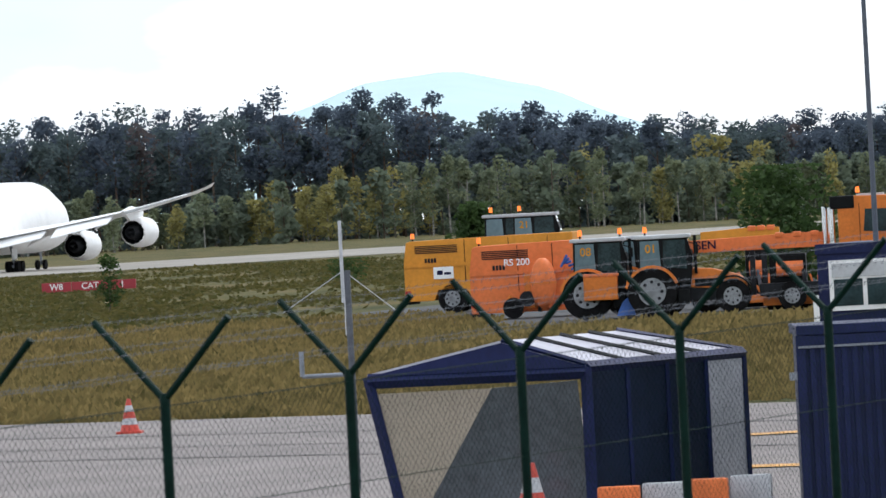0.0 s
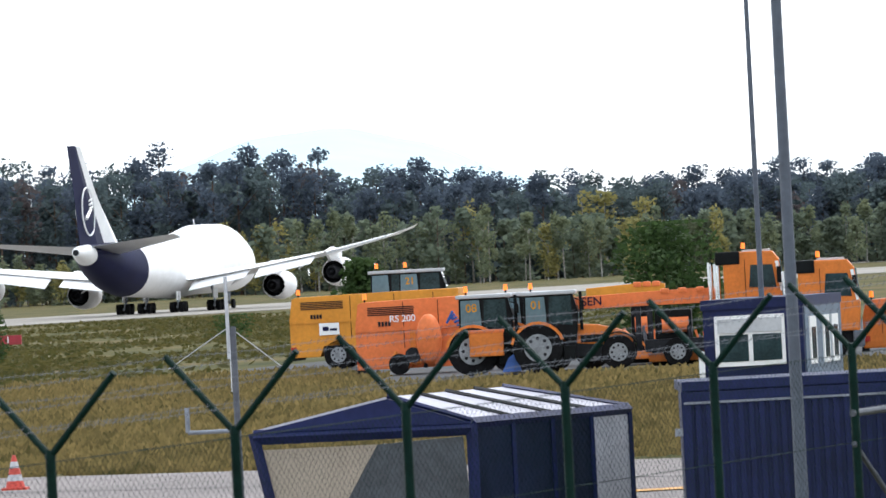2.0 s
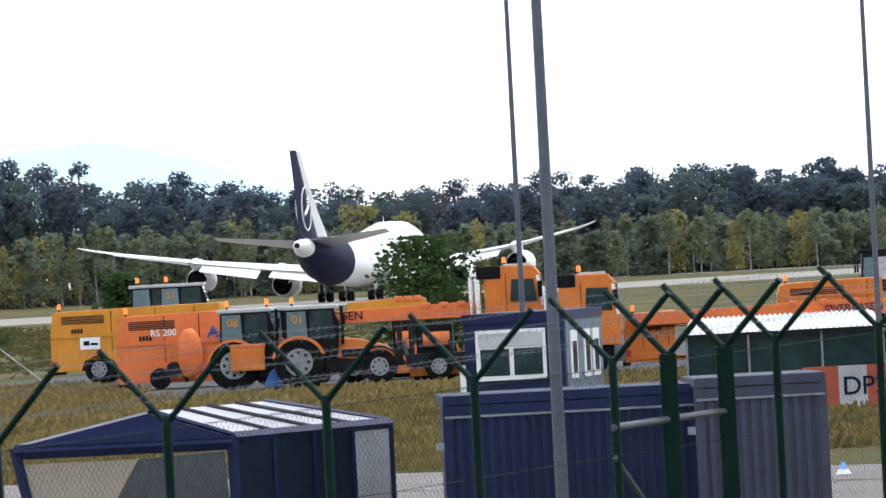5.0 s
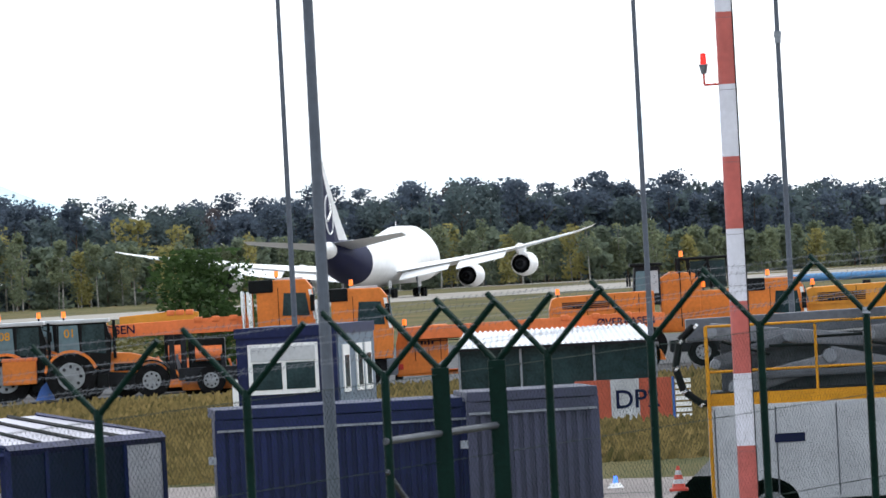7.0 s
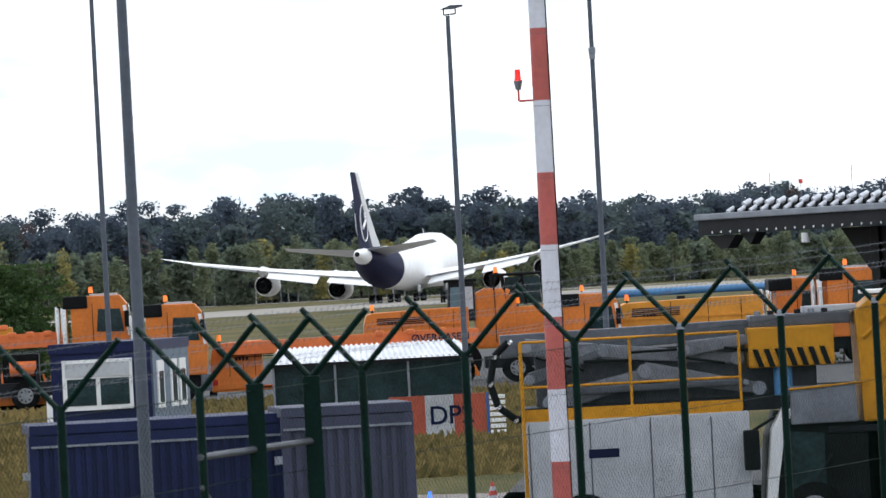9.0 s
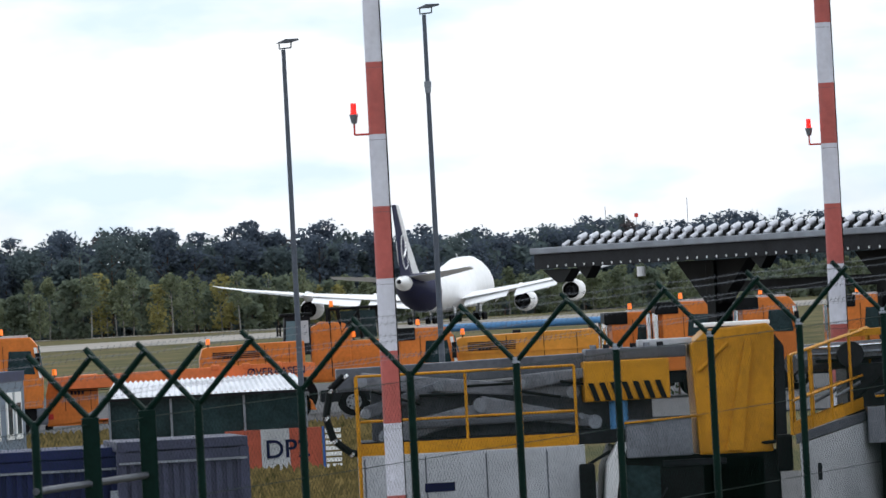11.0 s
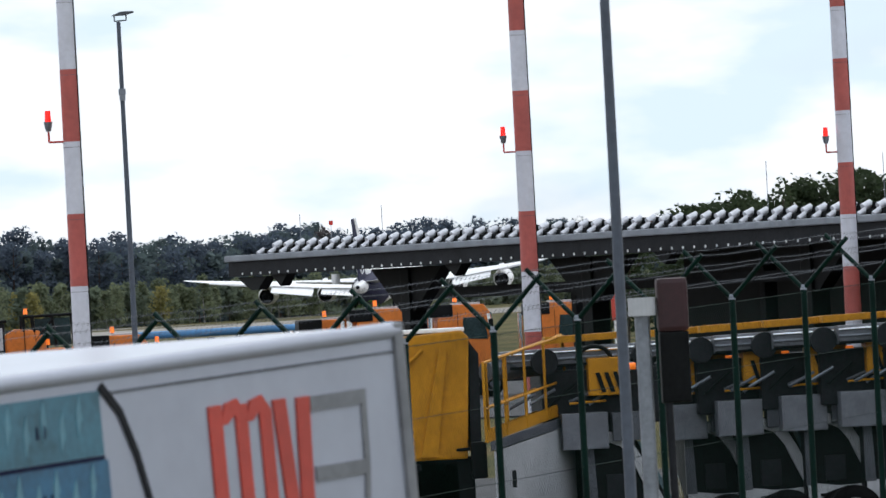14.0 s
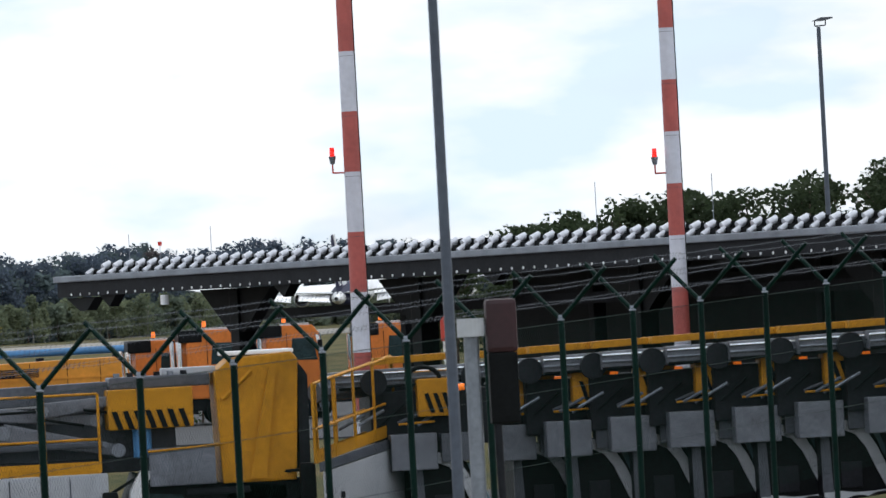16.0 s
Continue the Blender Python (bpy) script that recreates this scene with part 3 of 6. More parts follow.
def build_jet():
    root = thing("jumbo_jet", Matrix(), "white four-engined jumbo jet with a dark blue tail rolling away", "airplane")
    body = [(36.2, 4.7, 0.15, 4.85, 4.55), (35.6, 4.75, 0.95, 5.7, 3.9), (34, 4.9, 1.95, 7.1, 3.0), (32, 5.0, 2.6, 8.5, 2.45), (29.5, 5.1, 3.05, 9.7, 2.1), (26, 5.2, 3.25, 10.15, 1.95),
            (18, 5.2, 3.25, 10.2, 1.95), (11, 5.2, 3.25, 10.1, 1.9), (6, 5.2, 3.25, 9.5, 1.7), (2, 5.2, 3.25, 8.9, 1.6), (-3, 5.2, 3.25, 8.5, 1.7), (-12, 5.2, 3.25, 8.45, 1.95), (-19, 5.25, 3.2, 8.45, 2.15)]
    tail = [(-19, 5.25, 3.2, 8.45, 2.15), (-23, 5.6, 3.05, 8.45, 2.7), (-27, 6.1, 2.65, 8.4, 3.7), (-31, 6.7, 2.0, 8.35, 5.0), (-34, 7.1, 1.4, 8.3, 5.9)]
    cone = [(-34, 7.1, 1.4, 8.3, 5.9), (-36.3, 7.3, 0.9, 8.15, 6.5), (-37.6, 7.4, 0.6, 7.95, 6.85), (-38.0, 7.4, 0.45, 7.8, 7.0)]
    fus = part("fuselage", loft(fresh(), [ring(*r) for r in body]), WHITE, root, "white fuselage with a humped upper deck", True)
    part("tail_section", loft(fresh(), [ring(*r) for r in tail]), NAVY, root, "dark blue rear fuselage", True)
    tc = part("tail_cone", loft(fresh(), [ring(*r) for r in cone]), WHITE, root, "white tail cone", True)
    part("tail_outlet", rod(fresh(), (-38.06, 0, 7.4), (-37.8, 0, 7.4), 0.36), GREY_DARK, tc)
    part("spine_antenna", rod(fresh(), (14, 0, 10.1), (13.7, 0, 10.8), 0.06), WHITE, fus)
    # fin
    def fin(rows, hw):
        return loft(fresh(), [[(a, 0, z), ((a + b) / 2 + 0.5, hw * k, z), (b, 0.02, z), (b, -0.02, z), ((a + b) / 2 + 0.5, -hw * k, z)] for a, b, z, k in rows])
    part("fin", fin([(-25.5, -36.2, 8.2, 1.0), (-31, -37.6, 14, 0.75), (-35.6, -39.4, 19.4, 0.45)], 0.42), NAVY, root, "dark blue fin")
    # The fin is blue throughout; glare on its leading edge is painted white.
    part("fin_glare_strip", fin([(-19.8, -26.2, 8.1, 1.0), (-28.6, -31.6, 14, 0.75), (-34.2, -35.9, 19.3, 0.45)], 0.46), WHITE, root, "white strip for glare on the leading edge of the fin")
    bm = fresh()
    for s in (-1, 1):
        for i in range(36):
            a, b = 2 * math.pi * i / 36, 2 * math.pi * (i + 1) / 36
            rod(bm, (-33.2 + 2.5 * math.cos(a) - 0.25 * math.sin(a), s * 0.36, 12.0 + 2.7 * math.sin(a)), (-33.2 + 2.5 * math.cos(b) - 0.25 * math.sin(b), s * 0.36, 12.0 + 2.7 * math.sin(b)), 0.1, n=5)
        rod(bm, (-34.2, s * 0.36, 11.2), (-32.4, s * 0.36, 12.2), 0.22, n=5)
        for k in range(3):
            rod(bm, (-32.8, s * 0.36, 12.3 + 0.45 * k), (-31.6, s * 0.36, 12.5 + 0.45 * k), 0.13, n=5)
    part("fin_emblem", bm, WHITE, root, "plain white ring emblem")
    for s in (-1, 1):
        part("stabiliser", loft(fresh(), wing_rings([(0.8, -26.5, -34.5, 7.3), (11.1, -33.6, -36.6, 8.7)], s, 0.09, 0.15)), SILVER, root, "bare metal tailplane", True)
        rows = [(2.6, 15, -1.5, 3.6), (12, 6.0, -5.0, 4.7), (21, -1.6, -7.6, 6.0), (30.5, -9.6, -12.8, 7.7), (33.2, -13.0, -15.0, 8.35), (34.2, -15.4, -16.0, 8.7)]
        wing = part("wing", loft(fresh(), wing_rings(rows, s)), WHITE, root, "white swept wing with bare metal edge", True)
        for y0, y1, a0, a1, z0, z1 in ((3.6, 11.2, -1.0, -4.3, 3.75, 4.65), (12.6, 19.8, -5.0, -7.0, 4.85, 5.85)):
            b = loft(fresh(), [[(a0 + 0.6, s * y0, z0), (a0 - 2.6, s * y0, z0 - 1.25), (a0 - 2.65, s * y0, z0 - 1.35), (a0 + 0.5, s * y0, z0 - 0.25)],
                               [(a1 + 0.6, s * y1, z1), (a1 - 2.2, s * y1, z1 - 0.95), (a1 - 2.25, s * y1, z1 - 1.05), (a1 + 0.5, s * y1, z1 - 0.2)]])
            part("flap", b, WHITE, wing, "lowered white flap")
        b = loft(fresh(), [[(-7.4, s * 21.4, 6.0), (-8.3, s * 21.4, 5.85), (-8.3, s * 21.4, 5.75), (-7.4, s * 21.4, 5.8)], [(-12.6, s * 30.2, 7.65), (-13.2, s * 30.2, 7.55), (-13.2, s * 30.2, 7.48), (-12.6, s * 30.2, 7.55)]])
        part("aileron", b, SILVER, wing)
        for y, x, z in ((9.0, -3.2, 3.3), (15.6, -6.3, 4.4), (18.2, -7.0, 4.8)):
            part("flap_fairing", rod(fresh(), (x + 4.5, s * y, z + 0.7), (x - 1.6, s * y, z - 0.5), 0.38, 0.05), WHITE, wing)
        engine(root, 3.6, s * 11.9, 2.55, s)
        engine(root, -5.0, s * 21.3, 3.75, s)
        bogie(root, 1.3, s * 5.5)
        bogie(root, -2.2, s * 1.95)
    ng = part("nose_gear", rod(fresh(), (28.5, 0, 0.5), (28.5, 0, 2.4), 0.14), STEEL, root)
    for s in (-1, 1):
        part("wheel", rod(fresh(), (28.5, s * 0.3, 0.56), (28.5, s * 0.62, 0.56), 0.56, n=18), BLACK, ng)
    return root


JET = build_jet()


# ---- security fence ----
def fence_at(k):
    p = FENCE0 + STEP * k
    return p, 3.1 + 0.0613 * k


def build_fence():
    root = thing("security_fence", Matrix(), "dark green airport security fence with forked barbed-wire arms", "fence")
    side = Vector((STEP.y, -STEP.x)).normalized()
    posts = [-1, 0, 1, 2, 3, 4, 5, 6.27, 7.13, 8.1, 9.1, 10.1, 11.1, 12.1, 13.1, 14.1, 15.1, 16.1, 17.1, 18.1, 19.1, 20.1, 21.1]
    for k in posts:
        p, z = fence_at(k)
        g = near_rise(p.x, p.y) - 0.3
        post = part("post", rod(fresh(), (p.x, p.y, g), (p.x, p.y, z), 0.037, n=12), GREEN_STEEL, root)
        part("post_cap", rod(fresh(), (p.x, p.y, z - 0.03), (p.x, p.y, z + 0.03), 0.043, 0.03), STEEL if k > 8.5 else GREEN_STEEL, post)
        for s in (-1, 1):
            e = p + side * s * 0.56
            part("arm", rod(fresh(), (p.x, p.y, z - 0.02), (e.x, e.y, z + 0.55), 0.027, n=8), GREEN_STEEL, post)
    for k in (5.42, 5.86):
        p, z = fence_at(k)
        g = near_rise(p.x, p.y) - 0.3
        post = part("gate_post", box(fresh(), -0.075, 0.075, -0.075, 0.075, g, z, 0.01), GREEN_STEEL, root, "thick square gate post")
        post.location = (p.x, p.y, 0)
        for s in (-1, 1):
            e = side * s * 0.56
            part("arm", rod(fresh(), (0, 0, z - 0.02), (e.x, e.y, z + 0.55), 0.03, n=8), GREEN_STEEL, post)
    a, b = fence_at(4.98)[0], fence_at(5.86)[0]
    for z in (2.85, 1.4):
        part("gate_rail", rod(fresh(), (a.x, a.y, z), (b.x, b.y, z + 0.05), 0.03, n=8), GREY, root)
    part("gate_brace", rod(fresh(), (a.x, a.y, 2.6), (b.x, b.y, 0.9), 0.022, n=8), GREY, root)
    # barbed wires along the arms
    bm = fresh()
    ks = np.arange(-1, 21.2, 0.5)
    for s in (-1, 1):
        for d in (0.33, 0.66, 0.98):
            pts = []
            for i, k in enumerate(ks):
                p, z = fence_at(float(k))
                q = p + side * s * 0.56 * d
                pts.append(Vector((q.x, q.y, z + 0.55 * d + (0.0 if i % 2 == 0 else -0.015))))
            for u, w in zip(pts, pts[1:]):
                rod(bm, u, w, 0.0024, n=3)
                for f in np.arange(0.05, 1, 0.1):
                    c = u.lerp(w, float(f))
                    rod(bm, c + Vector((-0.012, 0, -0.022)), c + Vector((0.012, 0, 0.022)), 0.0022, n=3)
    tagged(part("barbed_wire", bm, GREY, root, "rusty barbed wire"), kind="stuff")
    # chain-link mesh
    v, f = [], []
    high, pitch, r = 2.35, 0.072, 0.0014
    total = 21.0 * STEP.length
    u = -high - 2.5
    along = STEP.normalized()
    while u < total:
        for s in (1, -1):
            a0, a1 = max(u, -2.5), min(u + high, total)
            if a1 - a0 > 0.05:
                o = len(v)
                for w in (a0, a1):
                    h = (w - u) if s > 0 else high - (w - u)
                    p, zt = fence_at(w / STEP.length)
                    for dx, dz in ((r, 0), (-r * 0.5, r), (-r * 0.5, -r)):
                        v.append((p.x + dx, p.y, zt - 0.05 - high + h + dz))
                f += [(o, o + 1, o + 4, o + 3), (o + 1, o + 2, o + 5, o + 4), (o + 2, o, o + 3, o + 5)]
        u += pitch
    me = bpy.data.meshes.new("wire_mesh")
    me.from_pydata(v, [], f)
    me.materials.append(GREEN_STEEL)
    ob = new("wire_mesh", me)
    ob.parent = root
    tagged(ob, "green chain-link wire mesh", kind="stuff")
    for hz in (0.06, 0.8, 1.6):
        for k in range(-1, 21):
            (p, z), (q, y) = fence_at(k), fence_at(k + 1)
            part("tension_wire", rod(fresh(), (p.x, p.y, z - hz), (q.x, q.y, y - hz), 0.0035, n=4), GREEN_STEEL, root)


build_fence()


# ---- masts, lamps ----
def banded_mast(x, y, r, band, z_low, first_red, label):
    """A red and white obstruction mast with a red lamp on a bracket."""
    root = thing("obstruction_mast", pose(x, y, 0), label, "mast", "masts behind the fence")
    z, red = z_low, first_red
    while z < 12:
        part("band", rod(fresh(), (0, 0, z), (0, 0, z + band), r * (1.12 - 0.022 * z), r * (1.12 - 0.022 * (z + band)), 20), MAST_RED if red else MAST_WHITE, root)
        part("joint", rod(fresh(), (0, 0, z + band * 0.92), (0, 0, z + band * 0.925), r * 1.13 - 0.022 * r * z, n=20), GREY, root)
        z, red = z + band, not red
    part("cable", rod(fresh(), (r * 1.02, -0.05, 0), (r * 0.86, -0.05, 12), 0.008, n=6), PLASTIC, root)
    part("foot", box(fresh(), -0.24, 0.24, -0.24, 0.24, -0.2, z_low + 0.02, 0.02), GREY, root)
    return root


def mast_lamp(root, z, r):
    arm = part("lamp_bracket", rod(rod(fresh(), (-r, 0, z), (-r - 0.18, 0, z), 0.014), (-r - 0.18, 0, z), (-r - 0.18, 0, z + 0.16), 0.014), RED_DARK, root)
    part("lamp_base", rod(fresh(), (-r - 0.18, 0, z + 0.14), (-r - 0.18, 0, z + 0.26), 0.035, 0.06), STEEL, arm)
    part("lamp_lens", rod(fresh(), (-r - 0.18, 0, z + 0.26), (-r - 0.18, 0, z + 0.40), 0.042, 0.036, 14), RED_LAMP, arm, "lit red lamp")


def street_lamp(x, y, h, r, head, label, box_at=None, base=0.0):
    root = thing("lamp_post", pose(x, y, base), label, "lamp post")
    part("pole", rod(fresh(), (0, 0, -0.3), (0, 0, h), r, r * 0.62, 14), POLE, root)
    if head:
        b = plate(fresh(), [(-0.22, 0.0), (0.02, 0.10), (0.34, 0.10), (0.36, 0.06), (0.1, 0.0)], -0.14, 0.14, 0.01)
        bmesh.ops.translate(b, vec=(0.04, 0, h + 0.16), verts=b.verts)
        hd = part("lamp_head", b, GREY, root, "flat grey floodlight head")
        part("yoke", rod(rod(rod(fresh(), (-0.1, 0, h + 0.02), (-0.1, 0, h + 0.2), 0.018), (0.2, 0, h + 0.04), (0.2, 0, h + 0.2), 0.018), (-0.1, 0, h + 0.02), (0.2, 0, h + 0.04), 0.018), GREY, hd)
    if box_at:
        part("camera_box", rod(box(fresh(), -0.09, 0.09, -0.12, 0.02, box_at, box_at + 0.16, 0.02), (0, -0.06, box_at - 0.14), (0, -0.06, box_at), 0.08), STEEL, root)
    return root


m1 = banded_mast(3.70, 100, 0.115, 0.915, 0.905, True, "tall red and white banded obstruction mast")
mast_lamp(m1, 6.4, 0.11)
m2 = banded_mast(11.62, 123.4, 0.135, 0.945, 0.706, True, "tall red and white banded obstruction mast")
mast_lamp(m2, 6.37, 0.13)
m3 = banded_mast(16.97, 125.5, 0.1305, 0.8315, 0.974, False, "tall red and white banded obstruction mast")
mast_lamp(m3, 6.137, 0.117)
street_lamp(-1.265, 82, 10, 0.075, False, "thick grey steel pole beside the fence")
street_lamp(-4.13, 215, 14, 0.085, False, "slim grey lamp pole behind the site office")
street_lamp(5.13, 200, 10.75, 0.085, True, "slim grey lamp post with a flat floodlight")
street_lamp(8.73, 200, 11.45, 0.085, True, "slim grey lamp post with a flat floodlight and a camera box", 9.6)
street_lamp(7.87, 74.6, 10, 0.06, False, "slender grey pole beside the fence", base=1.0)
street_lamp(33.6, 217, 11.3, 0.09, True, "slim grey lamp post behind the carport")


def signal_post():
    root = thing("signal_post", pose(8.38, 77.5, 1.2), "grey round post with a cap and a dark signal board", "signal post")
    part("post", rod(fresh(), (0, 0, -0.5), (0, 0, 2.75), 0.075, n=18), STEEL, root)
    part("cap", rod(fresh(), (0, 0, 2.72), (0, 0, 2.9), 0.135, n=20), WHITE_DIRTY, root)
    bd = part("board", box(fresh(), 0.16, 0.45, -0.05, 0.12, 1.85, 2.55, 0.02), PLASTIC, root)
    part("board_top", box(fresh(), 0.15, 0.46, -0.06, 0.12, 2.55, 3.08, 0.05), MAROON, root, "dark red upper board")
    part("stay", rod(fresh(), (0.25, 0, -0.4), (0.22, 0, 1.95), 0.04), GREY_DARK, root)


signal_post()


def aerial():
    root = thing("aerial", pose(-9.5, 110, 0), "white rod aerial on a grey pole with stays", "aerial")
    part("pole", rod(fresh(), (0, 0, 0.5), (0, 0, 3.55), 0.045), GREY, root)
    part("rod", rod(fresh(), (-0.07, 0, 3.1), (-0.07, 0, 4.25), 0.026), WHITE_DIRTY, root)
    for dx, dy, dz in ((-0.9, 0.3, -0.55), (0.75, 0.3, -0.65), (0.02, -0.3, -0.9)):
        part("radial", rod(fresh(), (-0.05, 0, 3.55), (-0.05 + dx, dy, 3.55 + dz), 0.007), WHITE_DIRTY, root)
    part("bracket", rod(rod(fresh(), (-0.7, 0, 2.1), (0, 0, 2.1), 0.03), (-0.7, 0, 2.1), (-0.7, 0, 2.45), 0.035), STEEL, root)


aerial()


def shelter_hut():
    root = thing("glass_shelter", pose(-8.74, 103.5, 0), "blue framed glazed shelter with a pale ridged roof", "shelter")
    d = Vector((1.95, 3.2, 0.02))
    fl, fr, ap = Vector((0, 0, 2.18)), Vector((2.87, 0, 2.17)), Vector((1.78, 0, 2.54))
    def slab(pts, mat, name, label="", thick=0.03):
        bm = fresh()
        n = (pts[1] - pts[0]).cross(pts[2] - pts[0]).normalized() * thick
        a, b = [bm.verts.new(p) for p in pts], [bm.verts.new(p + n) for p in pts]
        bm.faces.new(a)
        bm.faces.new(b[::-1])
        for i in range(len(a)):
            bm.faces.new((a[i], a[(i + 1) % len(a)], b[(i + 1) % len(b)], b[i]))
        return part(name, bm, mat, root, label)
    bl, br = Vector((0.42, 0, 0.1)), Vector((2.87, 0, 0.1))
    # One front pane in two colours: the diagonal shadow across it is painted.
    slab([Vector((0.1, 0.03, 1.95)), Vector((1.62, 0.03, 1.95)), Vector((0.62, 0.03, 0.3)), Vector((0.42, 0.03, 0.1))], PANE_LIT, "front_pane", "beige half of the pane, painted as lit")
    slab([Vector((1.62, 0.03, 1.95)), Vector((2.75, 0.03, 2.0)), br + Vector((0, 0.03, 0)), Vector((0.55, 0.03, 0.1)), Vector((0.62, 0.03, 0.3))], PANE_SHADED, "front_pane", "grey half of the pane, shadow painted in")
    slab([fl, fr, ap], BLUE, "gable", "blue gable panel", 0.06)
    part("front_beam", rod(fresh(), fl + Vector((0, 0, -0.06)), fr + Vector((0, 0, -0.06)), 0.10, n=4), BLUE, root)
    part("front_post", rod(fresh(), fl, bl, 0.07, n=4), BLUE, root)
    part("front_post", rod(fresh(), fr, br, 0.075, n=4), BLUE, root)
    slab([ap, fr, fr + d, ap + d * 0.72], ROOF_PALE, "roof_sheet", "pale ridged roof sheet")
    slab([fl, ap, ap + d * 0.72, fl + d], ROOF_PALE, "roof_sheet")
    for i in range(5):
        k = i / 4
        p, q = ap + d * 0.72 * k, fr + d * k
        part("rafter", rod(fresh(), p + Vector((0, 0, 0.04)), q + Vector((0, 0, 0.04)), 0.035, n=4), BLUE if i in (0, 4) else GREY_DARK, root)
        part("side_post", rod(fresh(), q, Vector((q.x, q.y, 0.1)), 0.045, n=4), BLUE, root)
        if i < 4:
            q2 = fr + d * (k + 0.25)
            slab([q, q2, Vector((q2.x, q2.y, 0.1)), Vector((q.x, q.y, 0.1))], WHITE_DIRTY if i == 3 else GLASS_BLUE, "side_pane", "pale end panel" if i == 3 else "")
    part("side_beam", rod(fresh(), fr, fr + d, 0.075, n=4), BLUE, root)
    for i in range(4):
        bb = part("barrier_block", box(fresh(), 3.0 + 0.55 * i, 3.55 + 0.55 * i, -1.2 + 0.6 * i, -0.85 + 0.6 * i, 0, 0.62, 0.05), ORANGE_RED if i % 2 == 0 else WHITE_DIRTY, root)


shelter_hut()


def container(x, y, z, w, d, h, turn, paint, label):
    root = thing("steel_container", pose(x, y, z, 0, 0, turn), label, "container")
    part("body", box(fresh(), 0, w, 0, d, 0, h - 0.12), paint, root)
    for i in range(int(w / 0.14)):
        part("rib", box(fresh(), 0.12 + 0.14 * i, 0.19 + 0.14 * i, -0.035, 0.0, 0.12, h - 0.3), paint, root)
    part("top_rail", box(fresh(), -0.02, w + 0.02, -0.05, 0.1, h - 0.28, h - 0.14, 0.01), paint, root)
    part("roof_edge", box(fresh(), -0.05, w + 0.05, -0.07, d, h - 0.13, h, 0.015), paint, root)
    part("roof_trim", box(fresh(), -0.03, w + 0.03, -0.09, -0.072, h - 0.30, h - 0.27), STEEL, root)
    for s in (0.0, w):
        part("corner_post", box(fresh(), s - 0.06, s + 0.06, -0.06, 0.06, 0, h - 0.13), paint, root)
    part("lock", box(fresh(), -0.16, -0.05, -0.06, 0.05, h * 0.72, h * 0.76), STEEL, root)


container(-3.07, 104.2, 0, 3.25, 2.4, 2.55, 4, BLUE, "dark blue ribbed steel container behind the gate")
container(0.25, 103.6, 0, 1.62, 2.4, 2.62, 4, LAVENDER, "pale blue ribbed steel container behind the fence")


def site_office():
    root = thing("site_office", pose(-5.73, 214, 0, 0, 0, 0), "blue office cabin with a white roller-shutter window", "cabin")
    sh = Matrix(((1, 0.16, 0, 0), (0, 1, 0, 0), (0, 0, 1, 0), (0, 0, 0, 1)))
    part("body", box(fresh(), 0, 2.7, 0, 6, 0, 2.6, 0, sh), BLUE, root)
    part("roof_frame", box(fresh(), -0.04, 2.74, -0.05, 6.05, 2.6, 2.87, 0, sh), BLUE, root)
    part("corner_post", box(fresh(), -0.16, 0.0, -0.06, 0.1, 0, 1.5), WHITE, root)
    wf = part("window_frame", box(fresh(), 0.3, 2.2, -0.06, 0.02, 1.05, 2.42, 0.01), WHITE, root, "white window frame with a shutter box")
    part("shutter", box(fresh(), 0.38, 2.12, -0.09, -0.05, 1.95, 2.33), WHITE_DIRTY, wf, "half lowered roller shutter")
    for x in (0.42, 1.32):
        part("pane", box(fresh(), x, x + 0.78, -0.075, -0.055, 1.18, 1.9), GLASS, wf)
    # Paler than the front because the sun on it is painted in.
    side = part("side_wall", box(fresh(), 2.7, 2.73, 0.15, 5.9, 0.1, 2.58, 0, sh), OFFICE_SUNLIT, root, "long side, painted paler for sunlight")
    for y in (0.7, 2.8, 4.2):
        part("side_window", box(fresh(), 2.73, 2.77, y, y + 1.0, 1.0, 2.3, 0, sh), WHITE, side)
        part("side_pane", box(fresh(), 2.77, 2.785, y + 0.2, y + 0.8, 1.15, 2.0, 0, sh), GLASS, side)


site_office()


def low_shelter():
    root = thing("low_shelter", pose(0.16, 205, 0), "low dark glazed shelter with a corrugated roof", "shelter")
    part("wall", box(fresh(), 0.1, 5.2, 0.3, 2.4, 0, 2.1), GLASS, root, "dark glazed wall")
    for x in (0.1, 1.7, 3.6, 5.2):
        part("post", box(fresh(), x - 0.03, x + 0.03, 0.2, 0.3, 0, 2.1), STEEL, root)
    bm = fresh()
    rows = [[], []]
    for i in range(0, 211):
        x = i * 0.025
        z = 0.028 * math.sin(i * math.pi / 3)
        rows[0].append(bm.verts.new((x, 0, 2.12 + z)))
        rows[1].append(bm.verts.new((x * 0.9 + 0.26, 2.6, 2.50 + z)))
    for i in range(210):
        bm.faces.new((rows[0][i], rows[0][i + 1], rows[1][i + 1], rows[1][i]))
    part("roof", bm, CORRUGATED, root, "pale corrugated roof")
    part("gutter", box(fresh(), -0.02, 5.28, -0.04, 0.02, 2.03, 2.10), GREY_DARK, root)


low_shelter()


